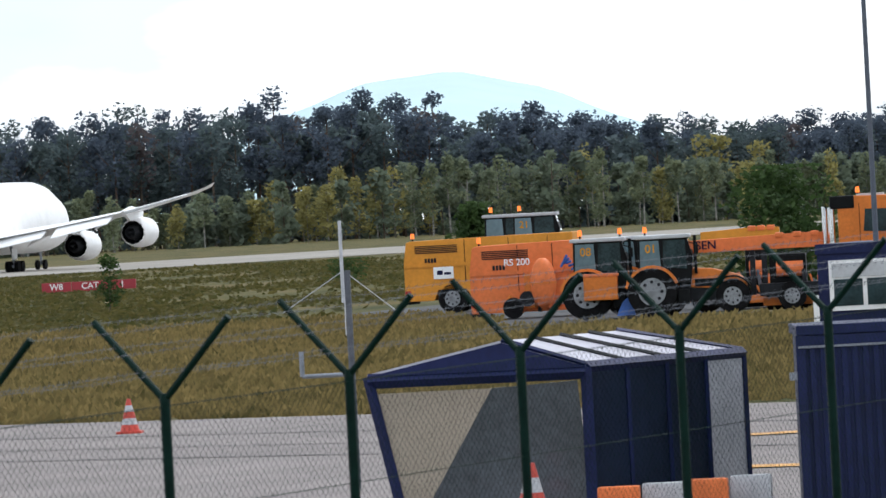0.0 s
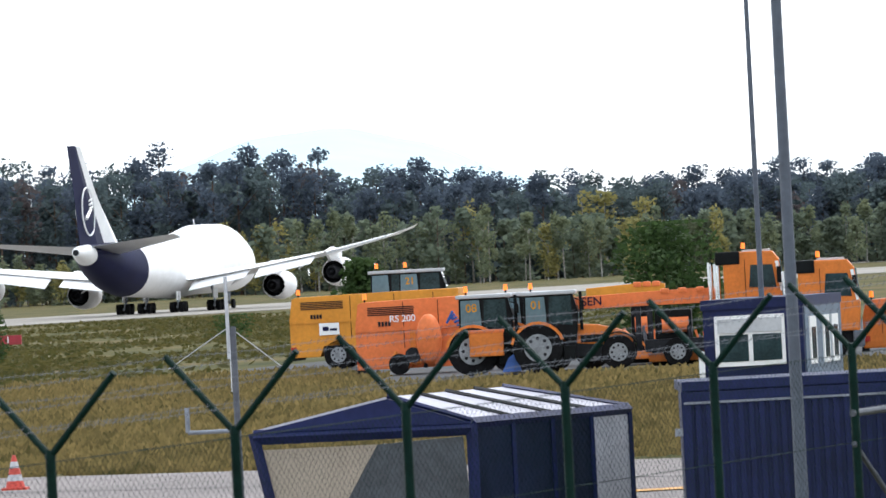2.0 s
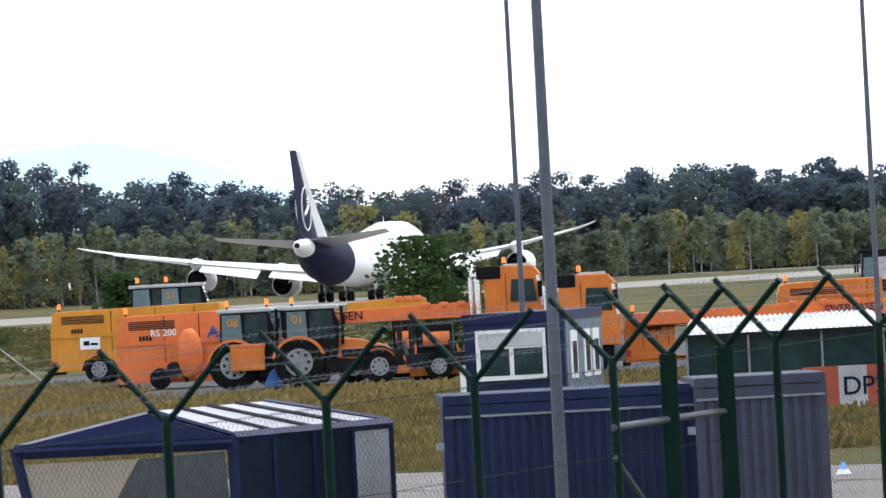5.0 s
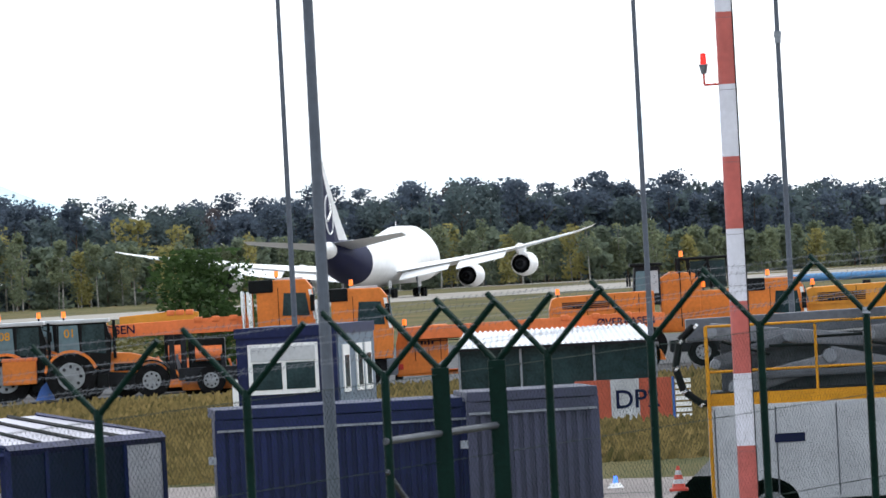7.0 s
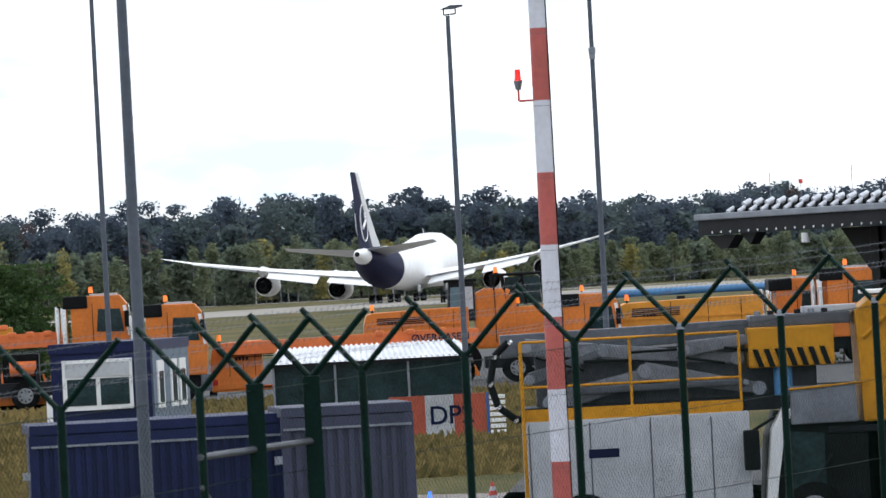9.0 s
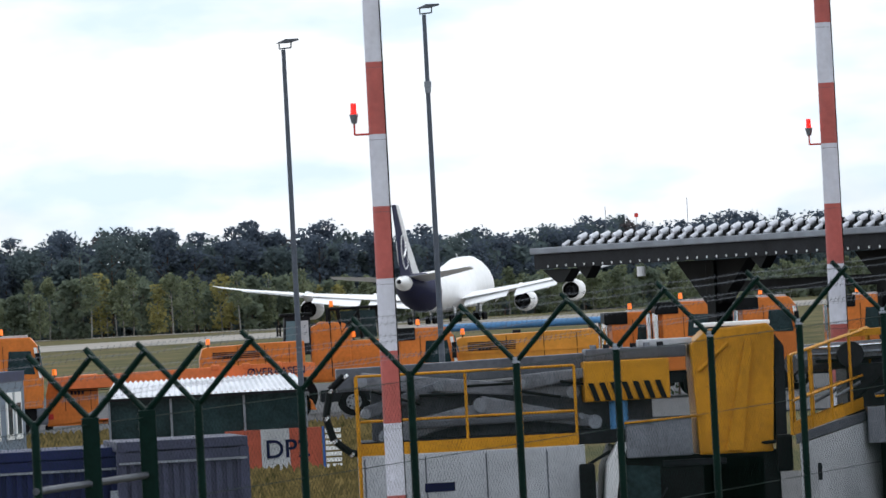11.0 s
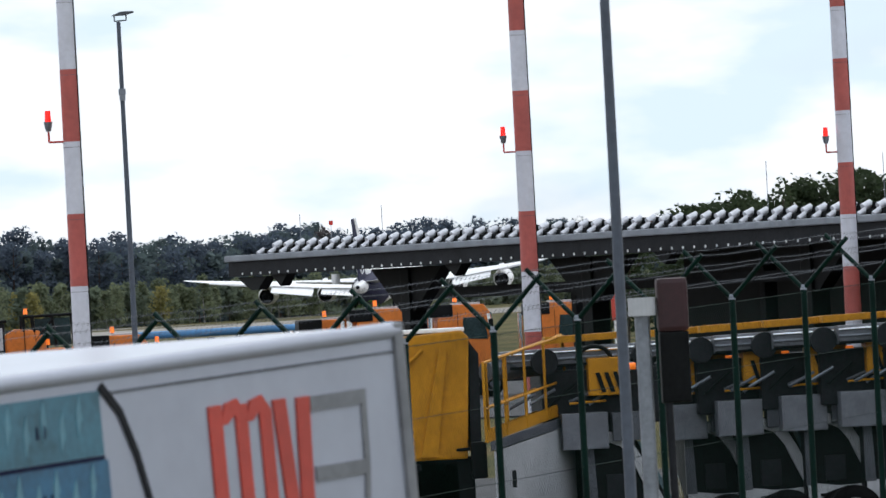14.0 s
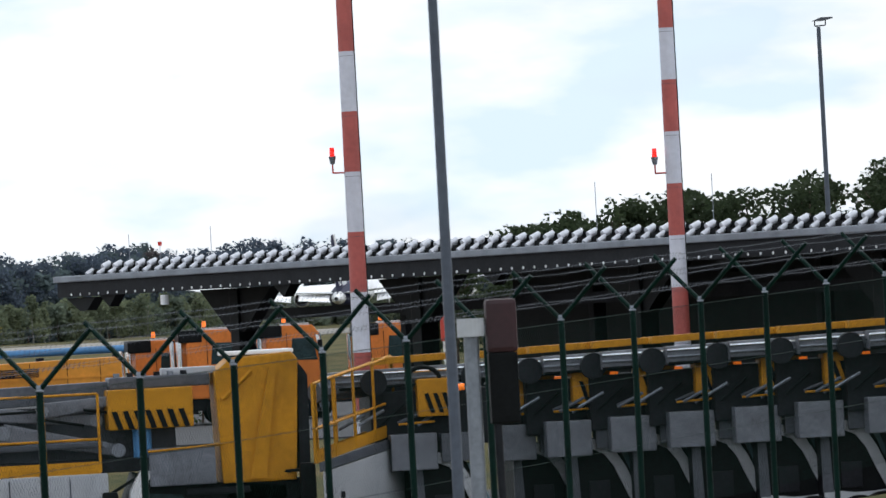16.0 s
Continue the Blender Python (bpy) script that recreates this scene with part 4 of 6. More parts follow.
def gate_sign():
    root = thing("gate_sign", pose(3.29, 202, 0.05), "dull red and white board reading DP2", "sign")
    for i, (a, b) in enumerate(((-0.12, 0.79), (0.79, 1.52), (1.52, 2.34))):
        part("panel", box(fresh(), a, b, 0, 0.06, 0, 1.10, 0.006), WHITE_DIRTY if i == 1 else DULL_RED, root)
    writing("DP2", 0.66, NAVY, root, pose(1.46, -0.01, 0.56))
    writing("E", 0.66, NAVY, root, pose(0.03, -0.01, 0.56))
    part("striped_end", box(fresh(), 2.36, 2.42, 0, 0.06, 0.02, 1.10), BLUE_BRIGHT, root)
    for i in range(7):
        part("slat", box(fresh(), 2.44, 2.84, -0.02, 0.06, 0.04 + 0.15 * i, 0.14 + 0.15 * i), WHITE, root)


gate_sign()


def runway_sign():
    root = thing("runway_sign", pose(-69.6, 555, 0), "low dark red runway sign with white letters", "sign")
    for i, (text, w) in enumerate((("W8", 2.1), ("CAT", 2.6), ("I", 1.9))):
        x = (0, 2.15, 4.8)[i]
        pn = part("panel", box(fresh(), x, x + w, 0, 0.25, 0.05, 0.72, 0.03), SIGN_RED, root)
        writing(text, 0.62, WHITE, root, pose(x + w / 2, -0.02, 0.39))


runway_sign()


def cone(x, y, h, label="red and white traffic cone"):
    root = thing("traffic_cone", pose(x, y, 0.03), label, "traffic cone", "traffic cones on the apron")
    part("base", box(fresh(), -0.26 * h / 0.7, 0.26 * h / 0.7, -0.26 * h / 0.7, 0.26 * h / 0.7, 0, 0.05, 0.01), RED, root)
    n = 5
    for i in range(n):
        a, b = i / n, (i + 1) / n
        part("band", rod(fresh(), (0, 0, 0.05 + (h - 0.05) * a), (0, 0, 0.05 + (h - 0.05) * b), (0.20 - 0.165 * a) * h / 0.7, (0.20 - 0.165 * b) * h / 0.7, 16), WHITE_DIRTY if i in (1, 3) else RED, root)


for x, y, h in ((-18.85, 163.8, 0.72), (-5.55, 146, 0.6), (2.5, 148.5, 0.7), (4.0, 142, 0.45), (-6.5, 101, 1.0), (-7.75, 100.5, 0.5)):
    cone(x, y, h)


def ground_lamp():
    root = thing("taxiway_light", pose(2.95, 146, 0.03), "small blue taxiway edge light", "light")
    part("base", rod(fresh(), (0, 0, 0), (0, 0, 0.09), 0.16, 0.09), WHITE, root)
    part("lens", rod(fresh(), (0, 0, 0.09), (0, 0, 0.22), 0.05, 0.03), BLUE_LAMP, root, "lit blue lens")


ground_lamp()


# ---- winter service vehicles ----
def wheel(parent, x, y, r, w=0.45, rim=0.55, mat=None):
    t = part("tyre", rod(fresh(), (x, y, r), (x, y + w, r), r, n=28), BLACK, parent)
    part("rim", rod(rod(fresh(), (x, y - 0.02, r), (x, y + 0.03, r), r * rim, n=24), (x, y - 0.06, r), (x, y, r), r * 0.2, n=12), mat or RIM, t)
    for k in range(8):
        a = k * math.pi / 4
        c = (x + r * rim * 0.7 * math.cos(a), y - 0.03, r + r * rim * 0.7 * math.sin(a))
        part("hole", rod(fresh(), c, (c[0], y - 0.015, c[2]), r * 0.07, n=8), GREY_DARK, t)


def beacon(parent, x, y, z):
    b = part("beacon_foot", rod(fresh(), (x, y, z - 0.03), (x, y, z + 0.1), 0.035), PLASTIC, parent)
    part("beacon_lens", rod(fresh(), (x, y, z + 0.1), (x, y, z + 0.32), 0.085, 0.07, 14), BEACON, b, "lit amber beacon")


def glazed_cab(root, x0, x1, z0, z1, y0=0.2, y1=1.7, number=""):
    """A tractor cab: dark frame, slanting pillars, panes, pale roof with beacon."""
    cab = part("cab", plate(fresh(), [(x0 + 0.05, z0), (x1 - 0.12, z0), (x1 - 0.02, z0 + 0.55 * (z1 - z0)), (x1 - 0.22, z1 - 0.1), (x0 + 0.1, z1 - 0.1)], y0, y1, 0.04), PLASTIC, root, "black framed cab")
    mid = x0 + 0.45 * (x1 - x0)
    for a, b, mat in ((x0 + 0.14, mid - 0.04, GLASS_PALE), (mid + 0.04, x1 - 0.24, GLASS)):
        part("pane", plate(fresh(), [(a, z0 + 0.35 * (z1 - z0)), (b, z0 + 0.3 * (z1 - z0)), (b - 0.05, z1 - 0.2), (a + 0.03, z1 - 0.2)], y0 - 0.02, y0 + 0.01), mat, cab)
    part("windscreen", plate(fresh(), [(x1 - 0.10, z0 + 0.3 * (z1 - z0)), (x1 + 0.0, z0 + 0.5 * (z1 - z0)), (x1 - 0.2, z1 - 0.15), (x1 - 0.24, z1 - 0.15)], y0 + 0.1, y1 - 0.1), GLASS_PALE, cab)
    roof = part("roof", box(fresh(), x0 - 0.02, x1 - 0.1, y0 - 0.08, y1 + 0.08, z1 - 0.14, z1, 0.05), WHITE_DIRTY, root, "pale grey cab roof")
    beacon(roof, x0 + 0.35, y0 + 0.4, z1)
    part("mirror", box(fresh(), x1 + 0.08, x1 + 0.2, y0 - 0.25, y0 - 0.18, z1 - 0.75, z1 - 0.4, 0.02), PLASTIC, cab)
    part("mirror_arm", rod(fresh(), (x1 - 0.15, y0, z1 - 0.3), (x1 + 0.14, y0 - 0.2, z1 - 0.4), 0.02), PLASTIC, cab)
    if number:
        writing(number, 0.42, YELLOW, cab, pose((x0 + mid) / 2 + 0.08, y0 - 0.03, z1 - 0.5))
    return cab


def tractor(x, y, label, number, box_on=False):
    root = thing("tractor", pose(x, y, 0.05), label, "tractor", "parked tractors")
    glazed_cab(root, -0.55, 1.55, 1.15, 2.97, number=number)
    hood = part("bonnet", plate(fresh(), [(1.4, 1.0), (1.4, 1.72), (2.2, 1.66), (3.2, 1.38), (3.45, 1.1), (3.4, 0.85)], 0.45, 1.45, 0.06), ORANGE, root, "orange bonnet")
    part("grille", box(fresh(), 1.55, 2.6, 0.42, 0.46, 1.02, 1.3), PLASTIC, hood)
    part("chassis", box(fresh(), -0.6, 3.3, 0.5, 1.4, 0.5, 1.1, 0.05), GREY_DARK, root)
    for yy in (-0.1, 1.5):
        wheel(root, 0, yy, 0.92, 0.5)
        wheel(root, 2.93, yy, 0.62, 0.42)
        bm = fresh()
        outer = [(1.02 * math.cos(a) * 1.0, 0.86 + 1.02 * math.sin(a)) for a in np.linspace(0.35, 2.9, 12)]
        inner = [(0.92 * math.cos(a), 0.86 + 0.92 * math.sin(a)) for a in np.linspace(2.9, 0.35, 12)]
        part("fender", plate(bm, outer + inner, yy - 0.06, yy + 0.52), ORANGE, root, "orange mudguard")
        bm = fresh()
        outer = [(2.93 + 0.76 * math.cos(a), 0.62 + 0.76 * math.sin(a)) for a in np.linspace(0.5, 2.7, 10)]
        inner = [(2.93 + 0.70 * math.cos(a), 0.62 + 0.70 * math.sin(a)) for a in np.linspace(2.7, 0.5, 10)]
        part("front_fender", plate(bm, outer + inner, yy - 0.02, yy + 0.42), PLASTIC, root)
    part("exhaust_stack", rod(fresh(), (1.62, 0.35, 1.5), (1.62, 0.35, 2.9), 0.06), PLASTIC, root)
    part("step", box(fresh(), 0.95, 1.35, -0.05, 0.3, 0.4, 0.95, 0.03), PLASTIC, root)
    if box_on:
        part("tool_box", box(fresh(), -0.1, 1.15, -0.45, -0.12, 0.7, 1.62, 0.06), ORANGE, root, "orange side box")
        part("box_lid", box(fresh(), -0.14, 1.19, -0.47, -0.1, 1.55, 1.68, 0.04), ORANGE_RED, root)
        part("skirt", plate(fresh(), [(1.05, 0.1), (1.75, 0.1), (1.6, 0.85), (1.3, 0.6)], -0.3, -0.1), BLUE_BRIGHT, root, "blue plastic skirt")
    return root


tractor(-13.78, 288.5, "orange tractor with a black glazed cab and pale wheel rims", "01")
tractor(-16.2, 289.2, "orange tractor with a side box and yellow cab number", "08", True)
tractor(-14.9, 292.5, "orange tractor parked behind another tractor", "")


def sweeper(x, y, l, z0, z1, paint, label, wx, turn=-6, title="", badge=False):
    """A towed runway sweeper: a long hood with a chamfered rear, louvres, skirt and wheels."""
    root = thing("runway_sweeper", pose(x, y, 0.04, 0, 0, turn), label, "sweeper", "runway sweepers")
    h = z1 - z0
    body = part("hood", plate(fresh(), [(0, z0), (0, z0 + 0.62 * h), (0.12, z1 - 0.12), (0.3, z1 - 0.05), (l * 0.55, z1), (l, z1 + 0.02), (l, z0 + 0.35 * h), (l * 0.5, z0 + 0.1), (wx + 0.8, z0 + 0.1), (wx + 0.62, z0 + 0.5), (wx - 0.62, z0 + 0.5), (wx - 0.75, z0)], 0, 2.4, 0.05), paint, root, "long engine hood")
    for i in range(5):
        part("louvre", box(fresh(), 0.5, 2.3, -0.03, 0.01, z1 - 0.30 - 0.07 * i, z1 - 0.265 - 0.07 * i), GREY_DARK, body)
    for px in (l * 0.36, l * 0.62, l * 0.85):
        part("panel_joint", box(fresh(), px, px + 0.025, -0.012, 0.01, z0 + 0.3 * h, z1 - 0.08), PLASTIC, body)
    part("waist_rail", box(fresh(), 0.03, l, -0.04, 0.02, z0 + 0.55 * h, z0 + 0.60 * h), paint, body)
    part("tail_lamp", box(fresh(), 0.02, 0.24, -0.04, 0.0, z0 + 0.25, z0 + 0.45), RED_DARK, body)
    part("bumper", box(fresh(), -0.08, 0.2, 0.1, 2.3, z0 - 0.12, z0 + 0.05, 0.02), GREY_DARK, root)
    for yy in (0.0, 1.95):
        wheel(root, wx, yy, 0.6, 0.4)
    beacon(root, 0.35, 0.4, z1 - 0.05)
    if title:
        writing(title, 0.36, NAVY if not badge else WHITE, body, pose(1.85, -0.04, z0 + 0.72 * h))
    for i in range(4):
        part("number_bar", box(fresh(), 0.9 + 0.13 * i, 0.99 + 0.13 * i, -0.03, 0.0, z0 + 0.62 * h, z0 + 0.69 * h), GREY_DARK, body)
    return root


s1 = sweeper(-26.1, 330, 7.2, 0.55, 3.12, AMBER, "yellow-orange runway sweeper with a white badge", 2.0)
part("badge_plate", box(fresh(), 1.25, 2.1, -0.045, -0.02, 1.45, 1.95), WHITE, s1, "white badge plate")
part("badge_shape", box(fresh(), 1.4, 1.65, -0.06, -0.045, 1.62, 1.8), NAVY, s1)
part("badge_bar", box(fresh(), 1.7, 2.0, -0.06, -0.045, 1.62, 1.72), NAVY, s1)
s2 = sweeper(-21.45, 303, 5.2, 0.25, 2.9, ORANGE_RED, "orange runway sweeper with white lettering", 9.0, -5, "RS 200", True)
rings = [[(2.95 + 0.50 * math.cos(u) * math.cos(a), -0.75 + 0.50 * math.cos(u) * math.sin(a), 1.33 + 0.98 * math.sin(u)) for a in np.linspace(0, 2 * math.pi, 24, endpoint=False)] for u in np.radians([-78, -60, -42, -22, 0, 22, 42, 60, 78])]
drum = part("fan_housing", loft(fresh(), rings), ORANGE_RED, s2, "round orange fan housing", True)
part("housing_seam", rod(fresh(), (2.95, -0.75, 1.31), (2.95, -0.75, 1.35), 0.51, n=24), ORANGE, drum)
part("intake_plate", box(fresh(), 2.2, 2.6, -0.7, -0.3, 0.4, 1.7, 0.05), ORANGE, s2)
part("motor", rod(fresh(), (2.3, -0.8, 0.75), (2.3, -0.4, 0.75), 0.3, n=18), GREY_DARK, s2)
for i in range(7):
    part("hose", rod(fresh(), (3.6 + 0.1 * i, -0.3, 1.9 + 0.15 * math.sin(i)), (3.85 + 0.08 * i, -0.35, 2.35 - 0.12 * i), 0.05), BLUE_BRIGHT, s2, "blue hose")
for i in range(6):
    part("linkage", rod(fresh(), (1.3 + 0.35 * i, -0.4, 0.25 + 0.1 * (i % 2)), (1.6 + 0.3 * i, -0.3, 0.9 - 0.2 * (i % 3)), 0.08), (ORANGE, GREY_DARK, ORANGE_RED)[i % 3], s2)
part("broom_wheel", rod(fresh(), (1.7, -0.5, 0.42), (1.7, -0.2, 0.42), 0.4, n=20), BLACK, s2)


def carrier_cab(x, y, z1, label, z0=2.6, number=""):
    root = thing("sweeper_carrier", pose(x, y, 0.04), label, "tractor", "carrier vehicles")
    glazed_cab(root, 0, 2.1, z0 - 0.2, z1, number=number)
    part("chassis", box(fresh(), -0.4, 3.2, 0.2, 1.8, 0.7, z0 - 0.15, 0.06), AMBER, root)
    for wx in (0.2, 2.5):
        wheel(root, wx, -0.1, 0.75, 0.45)
        wheel(root, wx, 1.6, 0.75, 0.45)
    return root


carrier_cab(-23.55, 342, 4.0, "tall carrier vehicle with a pale roofed cab")
carrier_cab(-22.05, 338, 4.0, "tall carrier vehicle with a glazed cab and orange number", number="21")


def boom_sweeper(x, y, l, z, paint, title, label, legs=True):
    """A long sweeper frame: a boxed beam on legs, hydraulic gear, broom head and wheels."""
    root = thing("boom_sweeper", pose(x, y, 0.04), label, "sweeper", "boom sweepers")
    beam = part("beam", plate(fresh(), [(0, z), (l, z), (l, z + 0.5), (l - 0.8, z + 0.56), (0, z + 0.45)], 0, 0.5, 0.03), paint, root, "boxed beam")
    if title:
        writing(title, 0.44 if l < 7 else 0.38, NAVY, beam, pose(l * 0.13 if l < 7 else l * 0.85, -0.02, z + 0.25))
    if legs:
        for k in (0.42, 0.5):
            part("hydraulic_leg", box(fresh(), l * k, l * k + 0.2, 0.05, 0.4, 0.6, z + 0.1, 0.02), GREY_DARK, root)
    part("engine_block", box(fresh(), l * 0.55, l * 0.8, 0.1, 1.4, 0.8, z - 0.2, 0.08), PLASTIC, root)
    part("hydraulic_tank", rod(fresh(), (l * 0.6, -0.1, 1.5), (l * 0.78, -0.1, 1.5), 0.28, n=18), ORANGE_RED, root)
    hd = part("broom_head", box(fresh(), l * 0.5, l * 0.95, -0.3, 0.6, 0.18, 0.5, 0.06), ORANGE, root, "orange broom head")
    r = random.Random(int(l * 100))
    for i in range(16):
        u = l * r.uniform(0.5, 0.98)
        part("linkage", rod(fresh(), (u, -0.35, r.uniform(0.2, 0.9)), (u + r.uniform(-0.4, 0.4), -0.3, r.uniform(0.5, 1.5)), r.uniform(0.03, 0.09), n=8), (ORANGE, GREY_DARK, ORANGE_RED, GREY)[i % 4], hd)
    part("broom", rod(fresh(), (l * 0.52, 0.1, 0.35), (l * 0.93, 0.1, 0.35), 0.33, n=18), BLACK, hd)
    for i in range(3):
        part("clamp", box(fresh(), l * (0.6 + 0.12 * i), l * (0.6 + 0.12 * i) + 0.3, -0.05, 0.55, z + 0.4, z + 0.60, 0.06), ORANGE_RED, beam)
    return root


boom_sweeper(-12.5, 290, 5.4, 2.25, ORANGE_RED, "SEN", "orange sweeper frame with a hydraulic broom head")
boom_sweeper(-12.4, 300, 3.0, 2.5, AMBER, "", "yellow sweeper beam behind the tractors", False)


def truck(x, y, z1, label, dark=True):
    root = thing("service_truck", pose(x, y, 0.04), label, "truck", "orange service trucks")
    z0 = 1.0
    cab = part("cab", plate(fresh(), [(0, z0), (2.15, z0), (2.2, z0 + 1.0), (2.05, z1 - 0.35), (1.8, z1 - 0.02), (0.1, z1), (0, z1 - 0.2)], 0, 2.3, 0.07), ORANGE, root, "orange cab")
    part("side_window", plate(fresh(), [(0.92, z1 - 1.32), (1.92, z1 - 1.36), (1.80, z1 - 0.52), (1.0, z1 - 0.50)], -0.02, 0.02), GLASS, cab)
    # White strip paints the bright reflection at the edge of the windscreen.
    part("screen_glint", plate(fresh(), [(2.06, z1 - 1.5), (2.17, z1 - 1.5), (2.02, z1 - 0.4), (1.90, z1 - 0.4)], -0.015, 0.05), WHITE, cab, "white strip for the windscreen's bright reflection")
    part("windscreen", plate(fresh(), [(2.14, z0 + 1.15), (2.24, z0 + 1.15), (2.1, z1 - 0.35), (2.0, z1 - 0.35)], 0.15, 2.15), GLASS_PALE, cab)
    part("door_seam", box(fresh(), 0.78, 0.80, -0.012, 0.01, z0 + 0.1, z1 - 0.3), PLASTIC, cab)
    part("deflector", box(fresh(), -0.28, 0.62, -0.04, 2.25, z1 - 0.46, z1 + 0.01, 0.06), PLASTIC, cab, "black roof deflector")
    part("air_intake", rod(fresh(), (-0.25, 0.2, 1.2), (-0.25, 0.2, z1 - 0.4), 0.13), CHROME, root)
    part("exhaust_stack", rod(fresh(), (-0.5, 0.5, 1.2), (-0.5, 0.5, z1 - 0.35), 0.1), CHROME, root)
    part("mirror", box(fresh(), 1.95, 2.12, -0.3, -0.1, z1 - 1.2, z1 - 0.6, 0.03), PLASTIC, cab)
    part("roof_rail", box(fresh(), 0.7, 1.7, 0.3, 2.0, z1 - 0.03, z1 + 0.06, 0.02), WHITE_DIRTY, cab)
    beacon(cab, 0.75, 0.5, z1)
    part("chassis", box(fresh(), -3.0, 2.1, 0.3, 2.0, 0.55, 1.0, 0.04), GREY_DARK, root)
    part("bumper", box(fresh(), 1.9, 2.3, 0.0, 2.3, 0.4, 1.0, 0.06), GREY, root)
    part("headlamp", box(fresh(), 2.2, 2.33, 0.1, 0.5, 0.7, 0.9, 0.02), GLASS_PALE, root)
    for wx in (1.2, -1.8):
        wheel(root, wx, -0.05, 0.52, 0.35)
        wheel(root, wx, 2.0, 0.52, 0.35)
    return root


truck(-6.9, 289, 4.05, "orange service truck with a black roof deflector and amber beacon")
truck(-4.15, 286, 3.6, "orange service truck parked beside the site office")
boom_sweeper(-1.5, 287, 9.4, 1.62, ORANGE_RED, "\u00d8VERAASEN", "long orange sweeper frame with dark blue lettering")
sweeper(-1.9, 287.5, 1.9, 0.3, 2.1, ORANGE, "short orange sweeper end with tail lamps", 9.0, 0)
sweeper(3.9, 300, 4.0, 1.5, 2.85, ORANGE, "orange sweeper hood with louvres", 2.0, 0)


def wheel_loader():
    root = thing("wheel_loader", pose(7.2, 305, 0.04), "orange wheel loader with a pale glazed cab and black roll frame", "loader")
    cab = part("cab", plate(fresh(), [(0.0, 2.3), (1.1, 2.3), (1.1, 3.78), (0.12, 3.82)], 0.0, 1.6, 0.05), GREY_DARK, root, "pale glazed cab")
    for x0, x1, mat in ((0.12, 0.52, GLASS_PALE), (0.58, 1.02, WHITE_DIRTY)):
        part("pane", plate(fresh(), [(x0, 2.75), (x1, 2.75), (x1, 3.62), (x0 + 0.05, 3.62)], -0.02, 0.02), mat, cab)
    part("cab_roof", box(fresh(), -0.05, 1.2, -0.1, 1.7, 3.80, 3.92, 0.04), PLASTIC, root)
    for x in (-0.22, -0.12):
        part("mirror", box(fresh(), x, x + 0.08, -0.15, -0.05, 3.05, 3.5, 0.02), PLASTIC, cab)
    part("engine_cover", plate(fresh(), [(1.08, 1.2), (2.7, 1.2), (2.7, 3.0), (2.45, 3.45), (1.5, 3.55), (1.08, 3.3)], 0.1, 1.7, 0.12), ORANGE, root, "rounded orange engine cover")
    part("cover_joint", box(fresh(), 1.85, 1.88, 0.07, 0.12, 1.4, 3.4), PLASTIC, root)
    part("rear_body", box(fresh(), 2.6, 4.6, 0.1, 1.9, 1.0, 2.75, 0.08), ORANGE, root, "orange rear body")
    frame_rods = [((1.85, 3.3), (1.85, 4.0)), ((1.85, 4.0), (3.75, 4.02)), ((3.75, 4.02), (3.8, 2.9)), ((2.3, 3.0), (2.2, 4.0)), ((3.1, 2.8), (2.95, 4.0)), ((2.3, 3.1), (3.0, 3.9))]
    for p, q in frame_rods:
        for y in (0.15, 1.65):
            part("roll_bar", rod(fresh(), (p[0], y, p[1]), (q[0], y, q[1]), 0.055, n=8), PLASTIC, root)
    part("rear_pane", plate(fresh(), [(2.35, 2.85), (3.7, 2.85), (3.65, 3.9), (2.3, 3.9)], 0.85, 0.9), GLASS, root, "dark rear glazing")
    part("exhaust", rod(fresh(), (1.75, 0.3, 3.4), (1.75, 0.3, 4.05), 0.045), GREY_DARK, root)
    beacon(root, 1.95, 0.4, 4.0)
    beacon(root, 2.75, 0.3, 2.78)
    for wx in (0.5, 3.4):
        for yy in (-0.15, 1.6):
            wheel(root, wx, yy, 0.75, 0.45)


wheel_loader()
truck(11.3, 295, 3.15, "low orange truck cab with two beacons")
sweeper(13.4, 296, 5.4, 1.2, 2.75, AMBER, "orange sweeper body beside the blue pipe", 3.0, 0)
for x, y, z in ((19.6, 300, 3.3), (21.4, 298, 3.6), (24.6, 300, 3.6), (28.5, 302, 3.5)):
    truck(x, y, z, "orange service truck parked beyond the carport")


def blue_pipe():
    root = thing("blue_pipe", pose(13.0, 310, 2.55), "light blue pipe section on trestles", "pipe")
    part("pipe", rod(fresh(), (0, 0, 0.5), (8.5, 0, 0.5), 0.15, n=20), PIPE_BLUE, root)
    for x in (0.5, 3.5, 6.5, 8.2):
        part("trestle", box(fresh(), x - 0.15, x + 0.15, -0.3, 0.3, -2.6, 0.3, 0.02), GREY_DARK, root)


blue_pipe()


